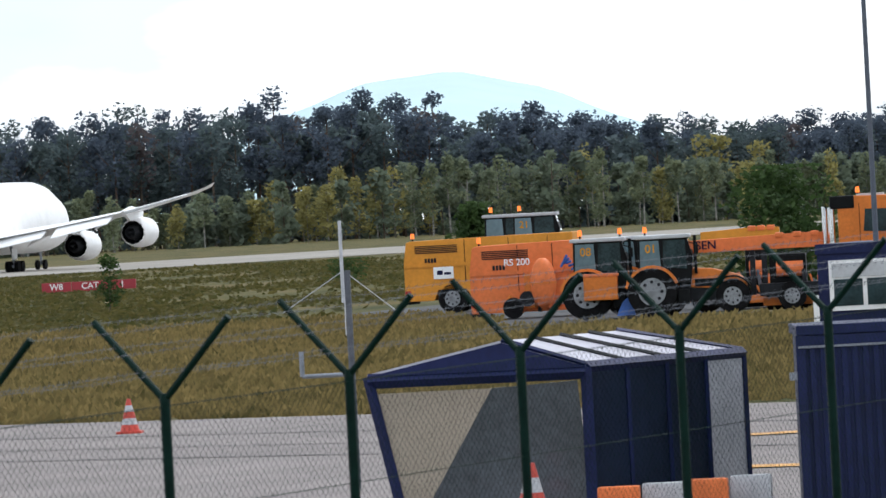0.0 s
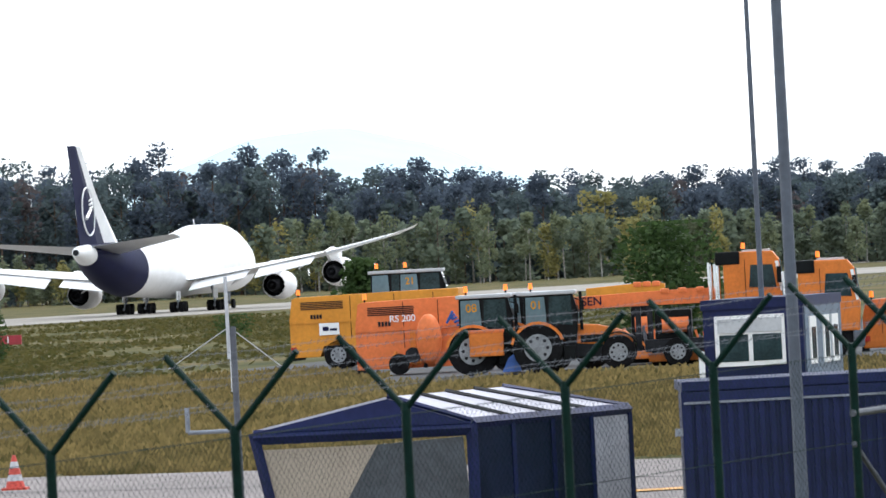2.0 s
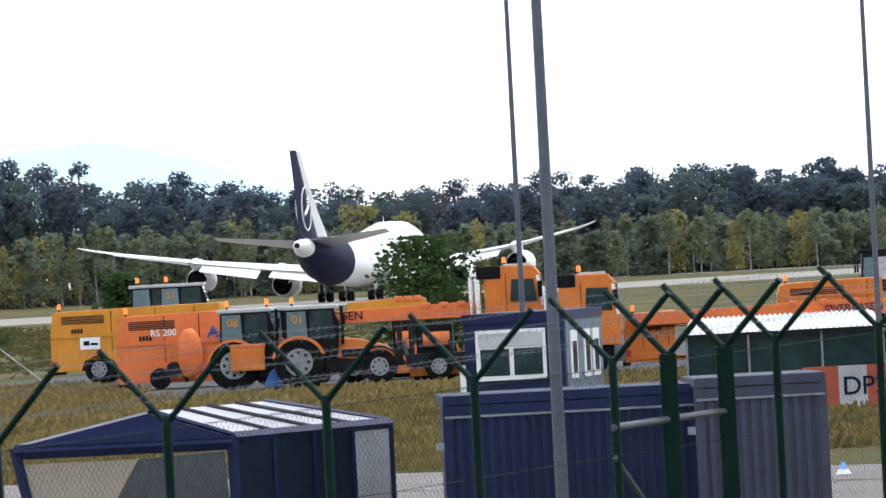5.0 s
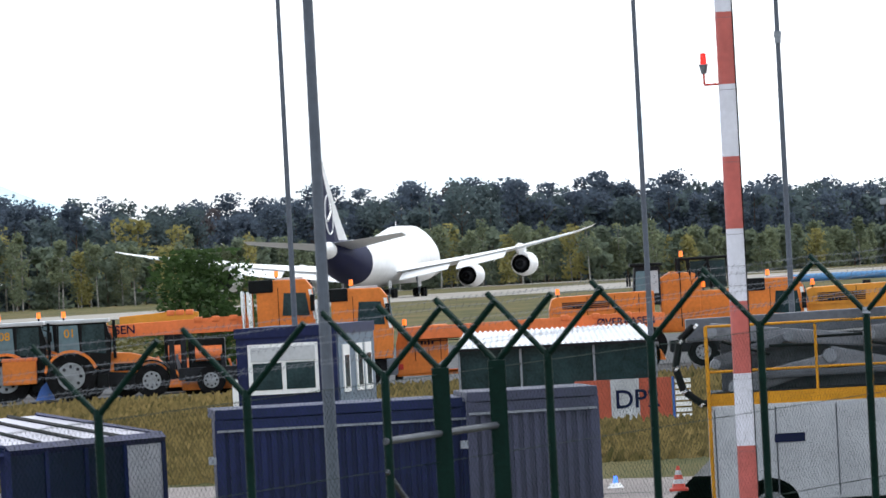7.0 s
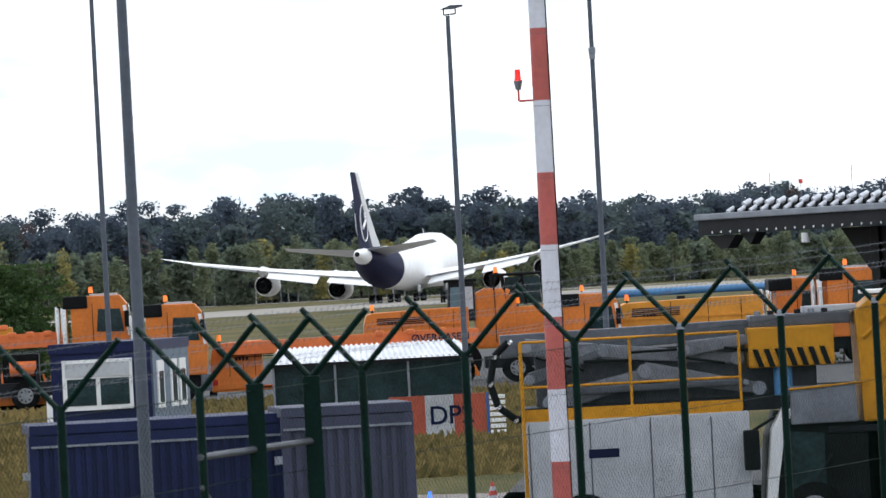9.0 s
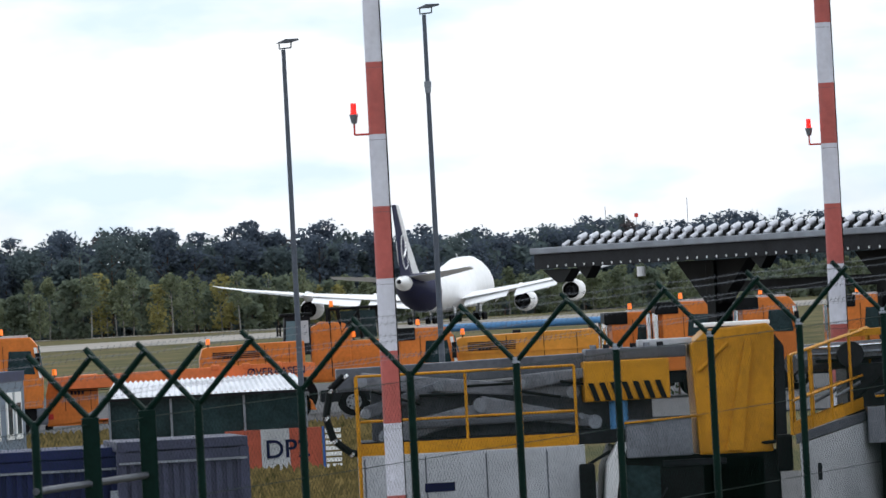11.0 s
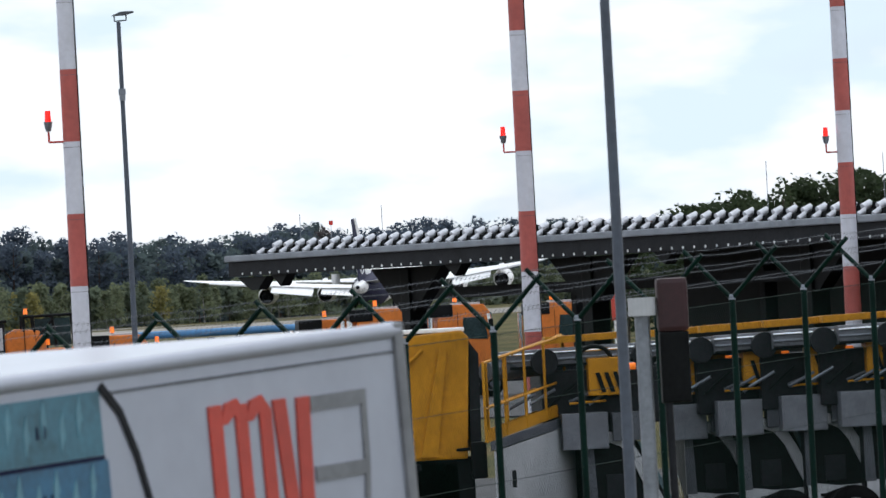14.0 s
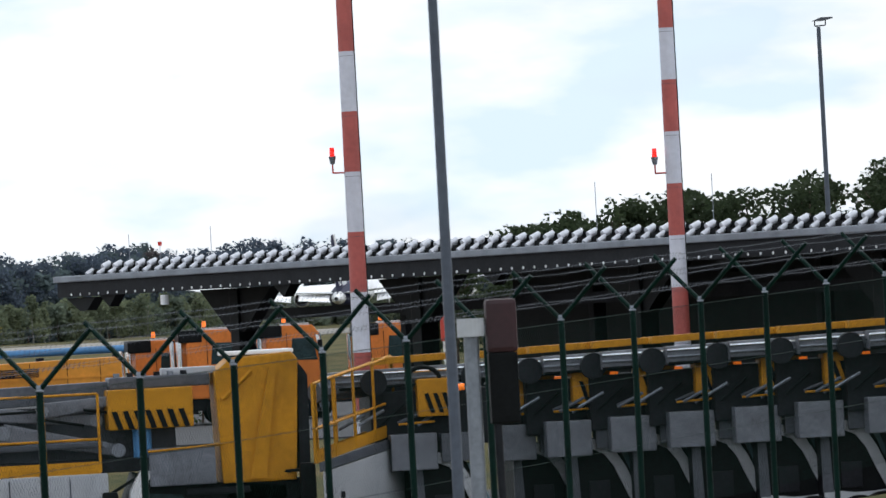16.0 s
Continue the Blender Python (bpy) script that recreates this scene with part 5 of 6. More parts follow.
# ---- lift vehicles behind the fence ----
def railing(root, x0, x1, z0, z1, y, d=(0, 0)):
    """A yellow guard rail; d: how far the far end lies back, and up."""
    for i in range(5):
        k = i / 4
        x, yy = x0 + (x1 - x0) * k, y + d[0] * k
        part("rail_post", rod(fresh(), (x, yy, z0 + d[1] * k), (x, yy, z1 + d[1] * k), 0.022, n=8), YELLOW, root)
    for z in (z0 + 0.42 * (z1 - z0), z1):
        part("rail", rod(fresh(), (x0, y, z), (x1, y + d[0], z + d[1]), 0.02, n=8), YELLOW, root)
    part("toe_board", box(fresh(), 0, 1, -0.02, 0.02, z0 - 0.02, z0 + 0.16, 0, Matrix(((x1 - x0, 0, 0, x0), (d[0], 1, 0, y), (d[1], 0, 1, 0), (0, 0, 0, 1)))), YELLOW, root)


def stripes(root, x0, x1, y, z0, z1, n):
    for i in range(n):
        a = x0 + (x1 - x0) * i / n
        w = (x1 - x0) / n * 0.5
        part("stripe", plate(fresh(), [(a + 0.09, z0), (a + w + 0.09, z0), (a + w, z1), (a, z1)], y - 0.012, y), PLASTIC, root, "black warning stripe")


def lift_truck_side():
    root = thing("lift_truck", pose(3.75, 117, 0), "white lift truck with yellow railings, grey boom and striped counterweight", "lift truck")
    body = part("box_body", box(fresh(), 0.1, 3.4, 0, 2.3, 0.55, 2.0, 0.03), WHITE_DIRTY, root, "white box body")
    for i in range(4):
        part("panel_joint", box(fresh(), 0.9 * i + 0.12, 0.9 * i + 0.14, -0.01, 0.005, 0.6, 1.95), GREY, body)
    part("name_bar", box(fresh(), 1.0, 1.45, -0.012, 0.0, 1.42, 1.55), NAVY, body)
    railing(root, 0.06, 3.3, 2.02, 3.18, 0.05)
    part("corner_post", rod(fresh(), (0.06, 0, 0.3), (0.06, 0, 3.18), 0.03), YELLOW, root)
    boom = part("boom", plate(fresh(), [(-0.2, 2.95), (4.6, 3.12), (4.6, 3.36), (-0.2, 3.3)], 0.8, 1.3, 0.02), GREY, root, "long grey boom")
    for a, b, r, y in (((0.15, 3.10), (3.3, 2.78), 0.13, 0.55), ((0.5, 2.25), (2.0, 2.62), 0.16, 0.5), ((1.9, 2.66), (3.6, 2.32), 0.14, 0.45), ((0.2, 2.62), (1.3, 2.98), 0.10, 0.4), ((2.5, 2.95), (3.5, 3.06), 0.12, 0.4), ((0.9, 2.42), (3.4, 2.42), 0.06, 0.35)):
        d = Vector((b[0] - a[0], b[1] - a[1])).normalized()
        n = Vector((-d.y, d.x)) * r
        arm = part("lift_arm", plate(fresh(), [(a[0] - n.x, a[1] - n.y), (b[0] - 0.6 * n.x, b[1] - 0.6 * n.y), (b[0] + 0.6 * n.x, b[1] + 0.6 * n.y), (a[0] + n.x, a[1] + n.y)], y, y + 0.22, 0.03), LIFT_GREY if r > 0.11 else GREY, root)
        for q in (a, b):
            part("pivot", rod(fresh(), (q[0], y - 0.04, q[1]), (q[0], y + 0.26, q[1]), r * 0.75, n=14), STEEL, arm)
    for i in range(5):
        part("hydraulic_hose", rod(fresh(), (0.3 + 0.7 * i, 0.32, 2.95 - 0.1 * (i % 2)), (1.0 + 0.7 * i, 0.32, 2.72 + 0.12 * (i % 3)), 0.022, n=8), PLASTIC, root)
    part("deck", box(fresh(), 0.1, 4.6, 0.1, 2.2, 2.0, 2.2, 0.02), GREY_DARK, root)
    part("back_panel", box(fresh(), 0.3, 4.5, 1.0, 1.1, 2.2, 3.0), GREY, root)
    pts = [(-0.1, 3.2), (-0.32, 3.0), (-0.4, 2.6), (-0.3, 2.25), (-0.05, 2.05), (0.4, 2.0), (0.9, 2.05)]
    for i, (a, b) in enumerate(zip(pts, pts[1:])):
        part("energy_chain", rod(fresh(), (a[0], 0.3, a[1]), (b[0], 0.3, b[1]), 0.055, n=8), PLASTIC, root)
        part("chain_link", rod(fresh(), (a[0], 0.24, a[1]), (a[0] + 0.03, 0.24, a[1] - 0.03), 0.05, n=6), CHROME, root)
    cw = part("counterweight", box(fresh(), 3.45, 4.72, 0.1, 1.2, 2.62, 3.22, 0.04), YELLOW, root, "yellow striped counterweight")
    stripes(cw, 3.5, 4.66, 0.09, 2.63, 2.90, 7)
    part("hydraulic_box", box(fresh(), 3.5, 5.0, 0.3, 1.2, 3.22, 3.40, 0.03), GREY, root)
    for i in range(6):
        part("valve_cap", rod(fresh(), (3.62 + 0.2 * i, 0.4, 3.38), (3.62 + 0.2 * i, 0.4, 3.46), 0.05, n=10), (STEEL, GREY_DARK)[i % 2], root)
    part("bright_cover", box(fresh(), 4.3, 5.1, 0.4, 0.9, 3.40, 3.50, 0.02), WHITE_DIRTY, root)
    tw = part("tower", plate(fresh(), [(5.1, 1.75), (6.2, 1.75), (6.3, 3.55), (6.2, 3.66), (5.3, 3.6), (5.05, 3.4)], 0, 1.3, 0.04), YELLOW, root, "yellow lift tower")
    part("tower_brace", rod(fresh(), (5.15, -0.03, 3.0), (5.6, -0.03, 3.4), 0.03), YELLOW, tw)
    part("tower_web", plate(fresh(), [(5.5, 1.8), (5.75, 1.8), (5.95, 3.35), (5.85, 3.4)], -0.05, 0.0), YELLOW, tw)
    # Right face of the yellow tower: its shade is painted as dark grey.
    part("tower_shade_face", plate(fresh(), [(6.26, 1.9), (6.42, 1.95), (6.44, 3.3), (6.3, 3.5)], 0.1, 1.2), GREY_DARK, tw)
    part("tower_cover", box(fresh(), 5.2, 6.25, 0.1, 1.2, 3.64, 3.70, 0.02), WHITE, tw)
    cab = part("cab", plate(fresh(), [(3.62, 0.3), (6.1, 0.3), (6.1, 1.72), (4.2, 1.80), (3.86, 1.98), (3.72, 1.6)], 0.1, 2.2, 0.05), PLASTIC, root, "dark driver's cab")
    part("pillar", plate(fresh(), [(3.56, 0.3), (3.72, 0.3), (3.86, 1.5), (4.05, 1.98), (3.90, 2.04), (3.72, 1.7)], 0.02, 0.4, 0.03), WHITE, cab, "white windscreen pillar")
    part("windscreen", plate(fresh(), [(3.84, 0.45), (4.5, 0.45), (4.5, 1.62), (4.0, 1.66)], 0.06, 0.12), GLASS, cab)
    part("wiper", rod(fresh(), (4.1, 0.04, 0.5), (4.6, 0.04, 1.3), 0.015), GREY_DARK, cab)
    part("roof_hatch", box(fresh(), 4.55, 5.5, 0.05, 1.9, 1.60, 1.70, 0.03), GREY_DARK, cab)
    part("grey_box", box(fresh(), 4.02, 5.0, -0.05, 0.5, 1.76, 2.32, 0.02), LIFT_GREY, root, "light grey equipment box")
    part("guard_rail", rod(fresh(), (4.0, -0.06, 2.28), (5.15, -0.06, 2.34), 0.018), YELLOW, root)
    part("blue_drum", rod(fresh(), (3.95, 0.3, 2.2), (3.95, 0.3, 2.62), 0.14, n=18), PIPE_BLUE, root)
    for x0 in (3.28, 6.22):
        mirror = part("mirror", box(fresh(), x0, x0 + 0.24, -0.3, -0.16, 1.12 if x0 < 4 else 1.45, 1.72 if x0 < 4 else 2.0, 0.05), PLASTIC, cab, "black wing mirror")
        part("mirror_arm", rod(fresh(), (x0 + 0.14, -0.2, 1.7 if x0 < 4 else 1.9), (x0 + (0.5 if x0 < 4 else -0.3), 0.1, 1.88), 0.025), PLASTIC, mirror)
    part("engine_cover", box(fresh(), 5.1, 6.3, 0.1, 2.0, 0.3, 1.78, 0.05), PLASTIC, root)
    for wx in (0.9, 4.3):
        wheel(root, wx, 0.0, 0.45, 0.3)


lift_truck_side()


def lift_truck_end():
    root = thing("lift_truck", pose(10.25, 116, 0), "white lift truck with a yellow guard railing, parked at an angle", "lift truck")
    part("box_body", box(fresh(), 0, 1, 0, 2.0, 0.3, 1.85, 0, Matrix(((1.55, 0.1, 0, 0.0), (3.6, 1, 0, 0), (0.28, 0, 1, 0), (0, 0, 0, 1)))), WHITE_DIRTY, root, "white box body")
    railing(root, -0.1, 1.45, 2.0, 3.16, 0, (3.6, 0.32))
    railing(root, 0.1, 1.6, 2.0, 3.16, 1.8, (3.6, 0.32))
    part("deck", box(fresh(), 0, 1, 0, 2.0, 1.86, 2.0, 0, Matrix(((1.6, 0.1, 0, -0.05), (3.6, 1, 0, -0.05), (0.28, 0, 1, 0), (0, 0, 0, 1)))), GREY, root)
    part("door_bar", box(fresh(), 0.3, 0.36, 0.5, 0.56, 1.3, 1.55), GREY_DARK, root)
    part("boom", rod(fresh(), (0.2, 3, 3.0), (2.0, 4.5, 3.1), 0.16), GREY, root)


lift_truck_end()


def van_lift():
    """A white cab truck with a dark superstructure, grey boom and striped yellow counterweight."""
    root = thing("loader_truck", pose(11.9, 119, 0), "white cab loader truck with a grey boom and striped yellow block", "loader truck", "row of loader trucks")
    cab = part("cab", plate(fresh(), [(0, 0.2), (1.35, 0.2), (1.38, 0.75), (1.2, 1.0), (0.75, 1.85), (0.55, 2.0), (0, 2.05)], 0.06, 2.0, 0.06), PLASTIC, root, "dark glazed cab")
    part("door_panel", plate(fresh(), [(0.02, 0.2), (1.36, 0.2), (1.36, 0.72), (1.12, 0.92), (0.5, 0.86), (0.02, 0.95)], 0.0, 0.08, 0.02), WHITE_DIRTY, cab, "pale lower door panel")
    curve = [(1.20, 0.86), (1.02, 1.22), (0.86, 1.58), (0.70, 1.84), (0.46, 1.98), (0.12, 2.05)]
    low = [(x - 0.17 + 0.10 * max(0.0, z - 1.7), z - 0.01 - 0.30 * max(0.0, z - 1.62)) for x, z in curve]
    part("pillar", plate(fresh(), curve + low[::-1], -0.01, 0.10), WHITE_DIRTY, cab, "curved white windscreen pillar")
    part("rear_pillar", plate(fresh(), [(0.0, 0.9), (0.16, 0.9), (0.12, 2.0), (0.0, 2.03)], -0.005, 0.09), GREY, cab)
    part("windscreen", plate(fresh(), [(1.20, 0.92), (1.36, 0.80), (0.90, 1.80), (0.80, 1.84)], 0.10, 1.9), GLASS_PALE, cab, "windscreen painted pale for its reflection")
    part("seat_back", box(fresh(), 0.30, 0.62, 0.02, 0.07, 0.95, 1.35, 0.02), GREY_DARK, cab)
    # Chrome slivers added as glints on the glass; they are no real parts.
    for i in range(3):
        part("glass_gleam", plate(fresh(), [(1.36 + 0.05 * i, 0.86), (1.43 + 0.05 * i, 0.86), (1.34 + 0.05 * i, 1.28 + 0.12 * (i % 2)), (1.33 + 0.05 * i, 1.25)], 0.5, 0.52), CHROME, cab)
    part("lower_bar", rod(fresh(), (-0.5, -0.1, 0.42), (1.4, -0.1, 0.48), 0.025), STEEL, cab)
    part("door_handle", box(fresh(), 0.2, 0.34, -0.03, 0.0, 0.72, 0.77), PLASTIC, cab)
    part("grey_cabinet", box(fresh(), -0.35, 0.35, -0.2, 0.3, 1.75, 2.3, 0.02), LIFT_GREY, root)
    part("grey_cabinet", box(fresh(), 0.42, 1.0, -0.15, 0.3, 1.85, 2.28, 0.02), GREY, root)
    part("superstructure", box(fresh(), -0.6, 1.2, 0.2, 2.0, 2.1, 2.95, 0.03), GREY_DARK, root, "dark superstructure")
    boom = part("boom", plate(fresh(), [(-1.3, 3.0), (0.75, 3.06), (0.75, 3.32), (-1.3, 3.28)], 0.2, 0.6, 0.02), LIFT_GREY, root, "grey boom")
    part("boom_top", plate(fresh(), [(-0.5, 3.36), (0.75, 3.40), (0.75, 3.50), (-0.5, 3.47)], 0.3, 0.7, 0.01), YELLOW, root, "yellow upper boom")
    for z in (3.02, 3.12, 3.22):
        part("hydraulic_line", rod(fresh(), (-1.3, 0.14, z), (0.7, 0.14, z + 0.03), 0.022, n=8), (PLASTIC, STEEL, CHROME)[int(z * 10) % 3], boom)
    cw = part("counterweight", box(fresh(), 0.1, 0.7, -0.1, 0.5, 2.55, 3.12, 0.03), YELLOW, root, "yellow striped block")
    stripes(cw, 0.2, 0.6, -0.11, 2.6, 2.9, 3)
    part("orange_lamp", rod(fresh(), (0.7, -0.05, 2.97), (0.82, -0.05, 2.97), 0.05), BEACON, cw)
    for k in range(8):
        a, b = math.pi * k / 8, math.pi * (k + 1) / 8
        part("cable_loop", rod(fresh(), (0.2 + 0.26 * math.cos(a), -0.02, 3.1 + 0.2 * math.sin(a)), (0.2 + 0.26 * math.cos(b), -0.02, 3.1 + 0.2 * math.sin(b)), 0.035, n=8), PLASTIC, root)
    part("reel", rod(fresh(), (-0.55, -0.1, 3.1), (-0.55, 0.1, 3.1), 0.2, n=20), GREY_DARK, root)
    part("rail", rod(fresh(), (-0.2, 0, 2.45), (0.35, 0, 2.47), 0.018), YELLOW, root)
    for i in range(5):
        part("hydraulic_line", rod(fresh(), (-1.1 + 0.3 * i, 0.1, 2.42 + 0.05 * (i % 2)), (-0.7 + 0.3 * i, 0.1, 2.62 + 0.06 * (i % 3)), 0.025, n=8), (GREY, STEEL, PLASTIC)[i % 3], root)
    for wx in (0.55, -1.2):
        wheel(root, wx, -0.02, 0.42, 0.3)
    return root


VAN = van_lift()
for i, (x, y) in enumerate(((13.75, 122), (14.55, 121.4), (15.5, 121), (16.35, 120.5), (17.3, 120), (18.2, 119.5), (19.2, 119), (20.2, 118.5), (21.2, 118))):
    van = copy_thing(VAN, pose(x, y, 0.03 * i))
    if i < 5:
        writing(("35", "52", "41", "36", "35")[i], 0.2, PLASTIC, van, pose(0.35, -0.08, 0.72))


# ---- carport ----
def carport():
    a, b = Vector((8.4, 149.8, 0)), Vector((23.0, 113.2, 0))
    d = b - a
    root = thing("carport", pose(a.x, a.y, 0, 0, 0, math.degrees(math.atan2(d.y, d.x))), "long open carport with a corrugated roof on dark steel columns", "carport")
    L = d.length
    for x0, y0, y1, z0, z1, r in ((0.95, 0.16, 0.30, 5.125, 5.205, 0.052), (1.25, 0.36, 0.52, 5.245, 5.315, 0.068)):
        # Dark strip behind the ribs supplies the shadow in their gaps.
        part("rib_gap_shade", plate(fresh(), [(x0 - 0.1, z0 - 0.06), (L, z0 - 0.06), (L, z1 + 0.01), (x0, z1 + 0.01)], y1 - 0.02, y1 + 0.03), PLASTIC, root, "dark strip for the shade between the ribs")
        rib = part("roof_rib", rod(fresh(), (x0, y0, z0), (x0, y1, z1), r, r, 10), CORRUGATED, root, "pale rounded roof rib", True)
        for i in range(1, int((L - x0) / 0.5)):
            more = new("roof_rib", rib.data)
            more.parent, more.location = root, (0.5 * i, 0, 0)
    part("roof_sheet", box(fresh(), 1.2, L, 0.7, 5.9, 5.12, 5.20, 0.02), CORRUGATED, root, "pale roof sheet")
    part("gutter", box(fresh(), -0.02, L, -0.1, 0.14, 5.0, 5.12, 0.02), STEEL, root, "pale gutter edge")
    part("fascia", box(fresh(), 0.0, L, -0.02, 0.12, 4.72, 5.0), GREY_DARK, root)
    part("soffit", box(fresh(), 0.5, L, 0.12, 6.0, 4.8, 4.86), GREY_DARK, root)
    # White dots stand for bright sky glimpsed through holes at the eave.
    for i in range(int(L / 0.4)):
        part("sky_spot", rod(fresh(), (0.62 + 0.4 * i, -0.035, 4.765), (0.62 + 0.4 * i, -0.018, 4.765), 0.024, n=8), WHITE, root)
    part("end_bracket", plate(fresh(), [(0.1, 4.7), (1.4, 4.7), (1.0, 4.45), (0.7, 4.45)], 0.1, 0.3), PLASTIC, root)
    for x in (4.2, 11.5, 19.5, 27.5, 35):
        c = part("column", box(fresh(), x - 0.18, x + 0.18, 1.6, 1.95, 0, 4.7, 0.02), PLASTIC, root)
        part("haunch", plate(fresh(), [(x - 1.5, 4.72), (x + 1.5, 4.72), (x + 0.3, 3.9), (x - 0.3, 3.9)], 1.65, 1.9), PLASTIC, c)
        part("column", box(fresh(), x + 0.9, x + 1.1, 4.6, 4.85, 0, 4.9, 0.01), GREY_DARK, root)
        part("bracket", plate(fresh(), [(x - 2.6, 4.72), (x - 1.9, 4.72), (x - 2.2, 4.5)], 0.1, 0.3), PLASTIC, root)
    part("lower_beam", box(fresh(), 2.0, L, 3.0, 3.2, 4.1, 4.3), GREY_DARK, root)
    # The back is open; this dark panel is added for the shade under the roof.
    part("gloom_panel", box(fresh(), 7.0, L, 6.0, 6.1, 2.6, 4.8), PLASTIC, root, "dark panel added for the gloom under the roof")
    part("camera_dome", rod(fresh(), (4.6, 0.0, 4.48), (4.6, 0.0, 4.66), 0.08), WHITE, root)
    for x, h in ((0.05, 0.7), (1.4, 0.5), (3.6, 0.75), (18.5, 1.0), (22.5, 1.0)):
        part("lightning_rod", rod(fresh(), (x, 1.5, 4.9), (x, 1.5, 5.15 + h), 0.007, n=6), STEEL, root)
    part("roof_lamp", rod(fresh(), (1.4, 1.5, 5.6), (1.4, 1.5, 5.68), 0.04), RED_DARK, root)


carport()


def back_sign():
    root = thing("striped_post", pose(21.5, 210, 0), "short white and red marker post", "post")
    part("lower", rod(fresh(), (0, 0, 0), (0, 0, 3.4), 0.06), WHITE, root)
    part("upper", rod(fresh(), (0.5, 0, 3.2), (0.5, 0, 4.1), 0.1), RED, root)
    part("stand", rod(fresh(), (0.5, 0, 0), (0.5, 0, 3.2), 0.05), WHITE, root)


back_sign()


# ---- the passing truck ----
def slab_x(outline, x0, x1):
    """A slab with an outline in y and z, from x0 to x1."""
    bm = fresh()
    a, b = [bm.verts.new((x0, y, z)) for y, z in outline], [bm.verts.new((x1, y, z)) for y, z in outline]
    bm.faces.new(a)
    bm.faces.new(b[::-1])
    for i in range(len(a)):
        j = (i + 1) % len(a)
        bm.faces.new((a[j], a[i], b[i], b[j]))
    return bm


def passing_truck():
    """x across, from the far side to the near side; y back along the truck."""
    root = thing("delivery_truck", Matrix(), "white delivery truck with a blue picture and red emblem driving past", "truck")
    W, H, END = 2.5, 3.87, 6.34
    bx = part("cargo_box", box(fresh(), 0, W, 1.05, END, 0.95, H, 0.03), TRUCK_WHITE, root, "white cargo box")
    part("roof_rail", rod(fresh(), (W - 0.02, 1.05, H - 0.03), (W - 0.02, END, H - 0.03), 0.045, n=12), TRUCK_WHITE, bx, smooth=True)
    part("rail_seam", box(fresh(), W - 0.002, W + 0.006, 1.06, END - 0.02, H - 0.14, H - 0.128), GREY, bx)
    part("front_frame", box(fresh(), W - 0.12, W + 0.022, 1.02, 1.17, 0.95, H - 0.02, 0.02), FRAME_GREY, bx, "grey corner post")
    part("front_rim", box(fresh(), 0.02, W - 0.12, 1.02, 1.05, H - 0.16, H - 0.02, 0.008), FRAME_GREY, bx, "grey front rim")
    part("rim_joint", box(fresh(), 1.66, 1.70, 1.012, 1.02, H - 0.17, H - 0.0), PLASTIC, bx)
    part("rear_frame", box(fresh(), W - 0.1, W + 0.022, END - 0.06, END + 0.03, 0.95, H + 0.01, 0.015), FRAME_GREY, bx, "grey rear corner post")
    part("corner_bolt", rod(fresh(), (W + 0.02, 1.1, H - 0.17), (W + 0.035, 1.1, H - 0.17), 0.022, n=12), CHROME, bx)
    # the picture: rows of glass cabinets in deepening blue, with a white bar and a dark arc
    tops = [3.755, 3.425, 3.10, 2.75, 2.40, 2.05]
    for i, (z1, z0) in enumerate(zip(tops, tops[1:])):
        end = 3.56 + 0.03 * i
        for y0, y1 in ((1.27, 2.45), (2.51, end)):
            pic = part("picture_panel", box(fresh(), W + 0.001, W + 0.008, y0, y1, z0 + 0.022, z1), (PIC_LIGHT, PIC_MID, PIC_DEEP, PIC_DEEP, PIC_DEEP)[i], bx)
            for k in range(6):
                y = y0 + 0.08 + (y1 - y0 - 0.14) * (k + 0.3 * (i % 2)) / 6
                z = z0 + 0.06 + 0.06 * (k % 2)
                part("picture_gleam", slab_x([(y, z), (y + 0.045, z + 0.09), (y + 0.03, z + 0.20), (y - 0.005, z + 0.12)], W + 0.008, W + 0.011), PIC_PALE, pic)
            for dy in (-0.03, 0.03):
                ym = (y0 + y1) / 2 + dy
                part("picture_handle", box(fresh(), W + 0.008, W + 0.012, ym - 0.008, ym + 0.008, z0 + 0.14, z0 + 0.20), NAVY, pic)
            part("picture_line", box(fresh(), W + 0.001, W + 0.010, y0, y1, z0, z0 + 0.020), NAVY, bx)
    arc = [(3.56 + 0.42 * math.sin(k * 0.21) ** 0.8 + 0.03 * k, 3.76 - 1.75 * (1 - math.cos(k * 0.21)) - 0.10 * k) for k in range(8)]
    part("picture_arc", slab_x(arc + [(y + 0.035, z + 0.03) for y, z in arc[::-1]], W + 0.002, W + 0.012), GREY_DARK, bx, "dark arc beside the picture")
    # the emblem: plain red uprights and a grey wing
    for y0, y1, z1 in ((4.50, 4.62, 3.60), (4.74, 4.85, 3.59), (4.96, 5.07, 3.55)):
        part("emblem_bar", box(fresh(), W + 0.001, W + 0.012, y0, y1, 1.9, z1, 0.004), RED, bx, "red emblem bar")
    for y0 in (4.60, 4.83):
        part("emblem_bridge", slab_x([(y0, 3.50), (y0 + 0.05, 3.60), (y0 + 0.16, 3.62), (y0 + 0.22, 3.56), (y0 + 0.22, 3.47), (y0 + 0.13, 3.54), (y0 + 0.06, 3.50)], W + 0.001, W + 0.013), RED, bx)
    part("emblem_bar", slab_x([(5.09, 3.585), (5.21, 3.585), (5.30, 2.6), (5.19, 2.6)], W + 0.001, W + 0.012), RED, bx)
    part("emblem_bar", slab_x([(5.31, 3.58), (5.43, 3.58), (5.32, 1.9), (5.21, 1.9)], W + 0.001, W + 0.0125), RED, bx)
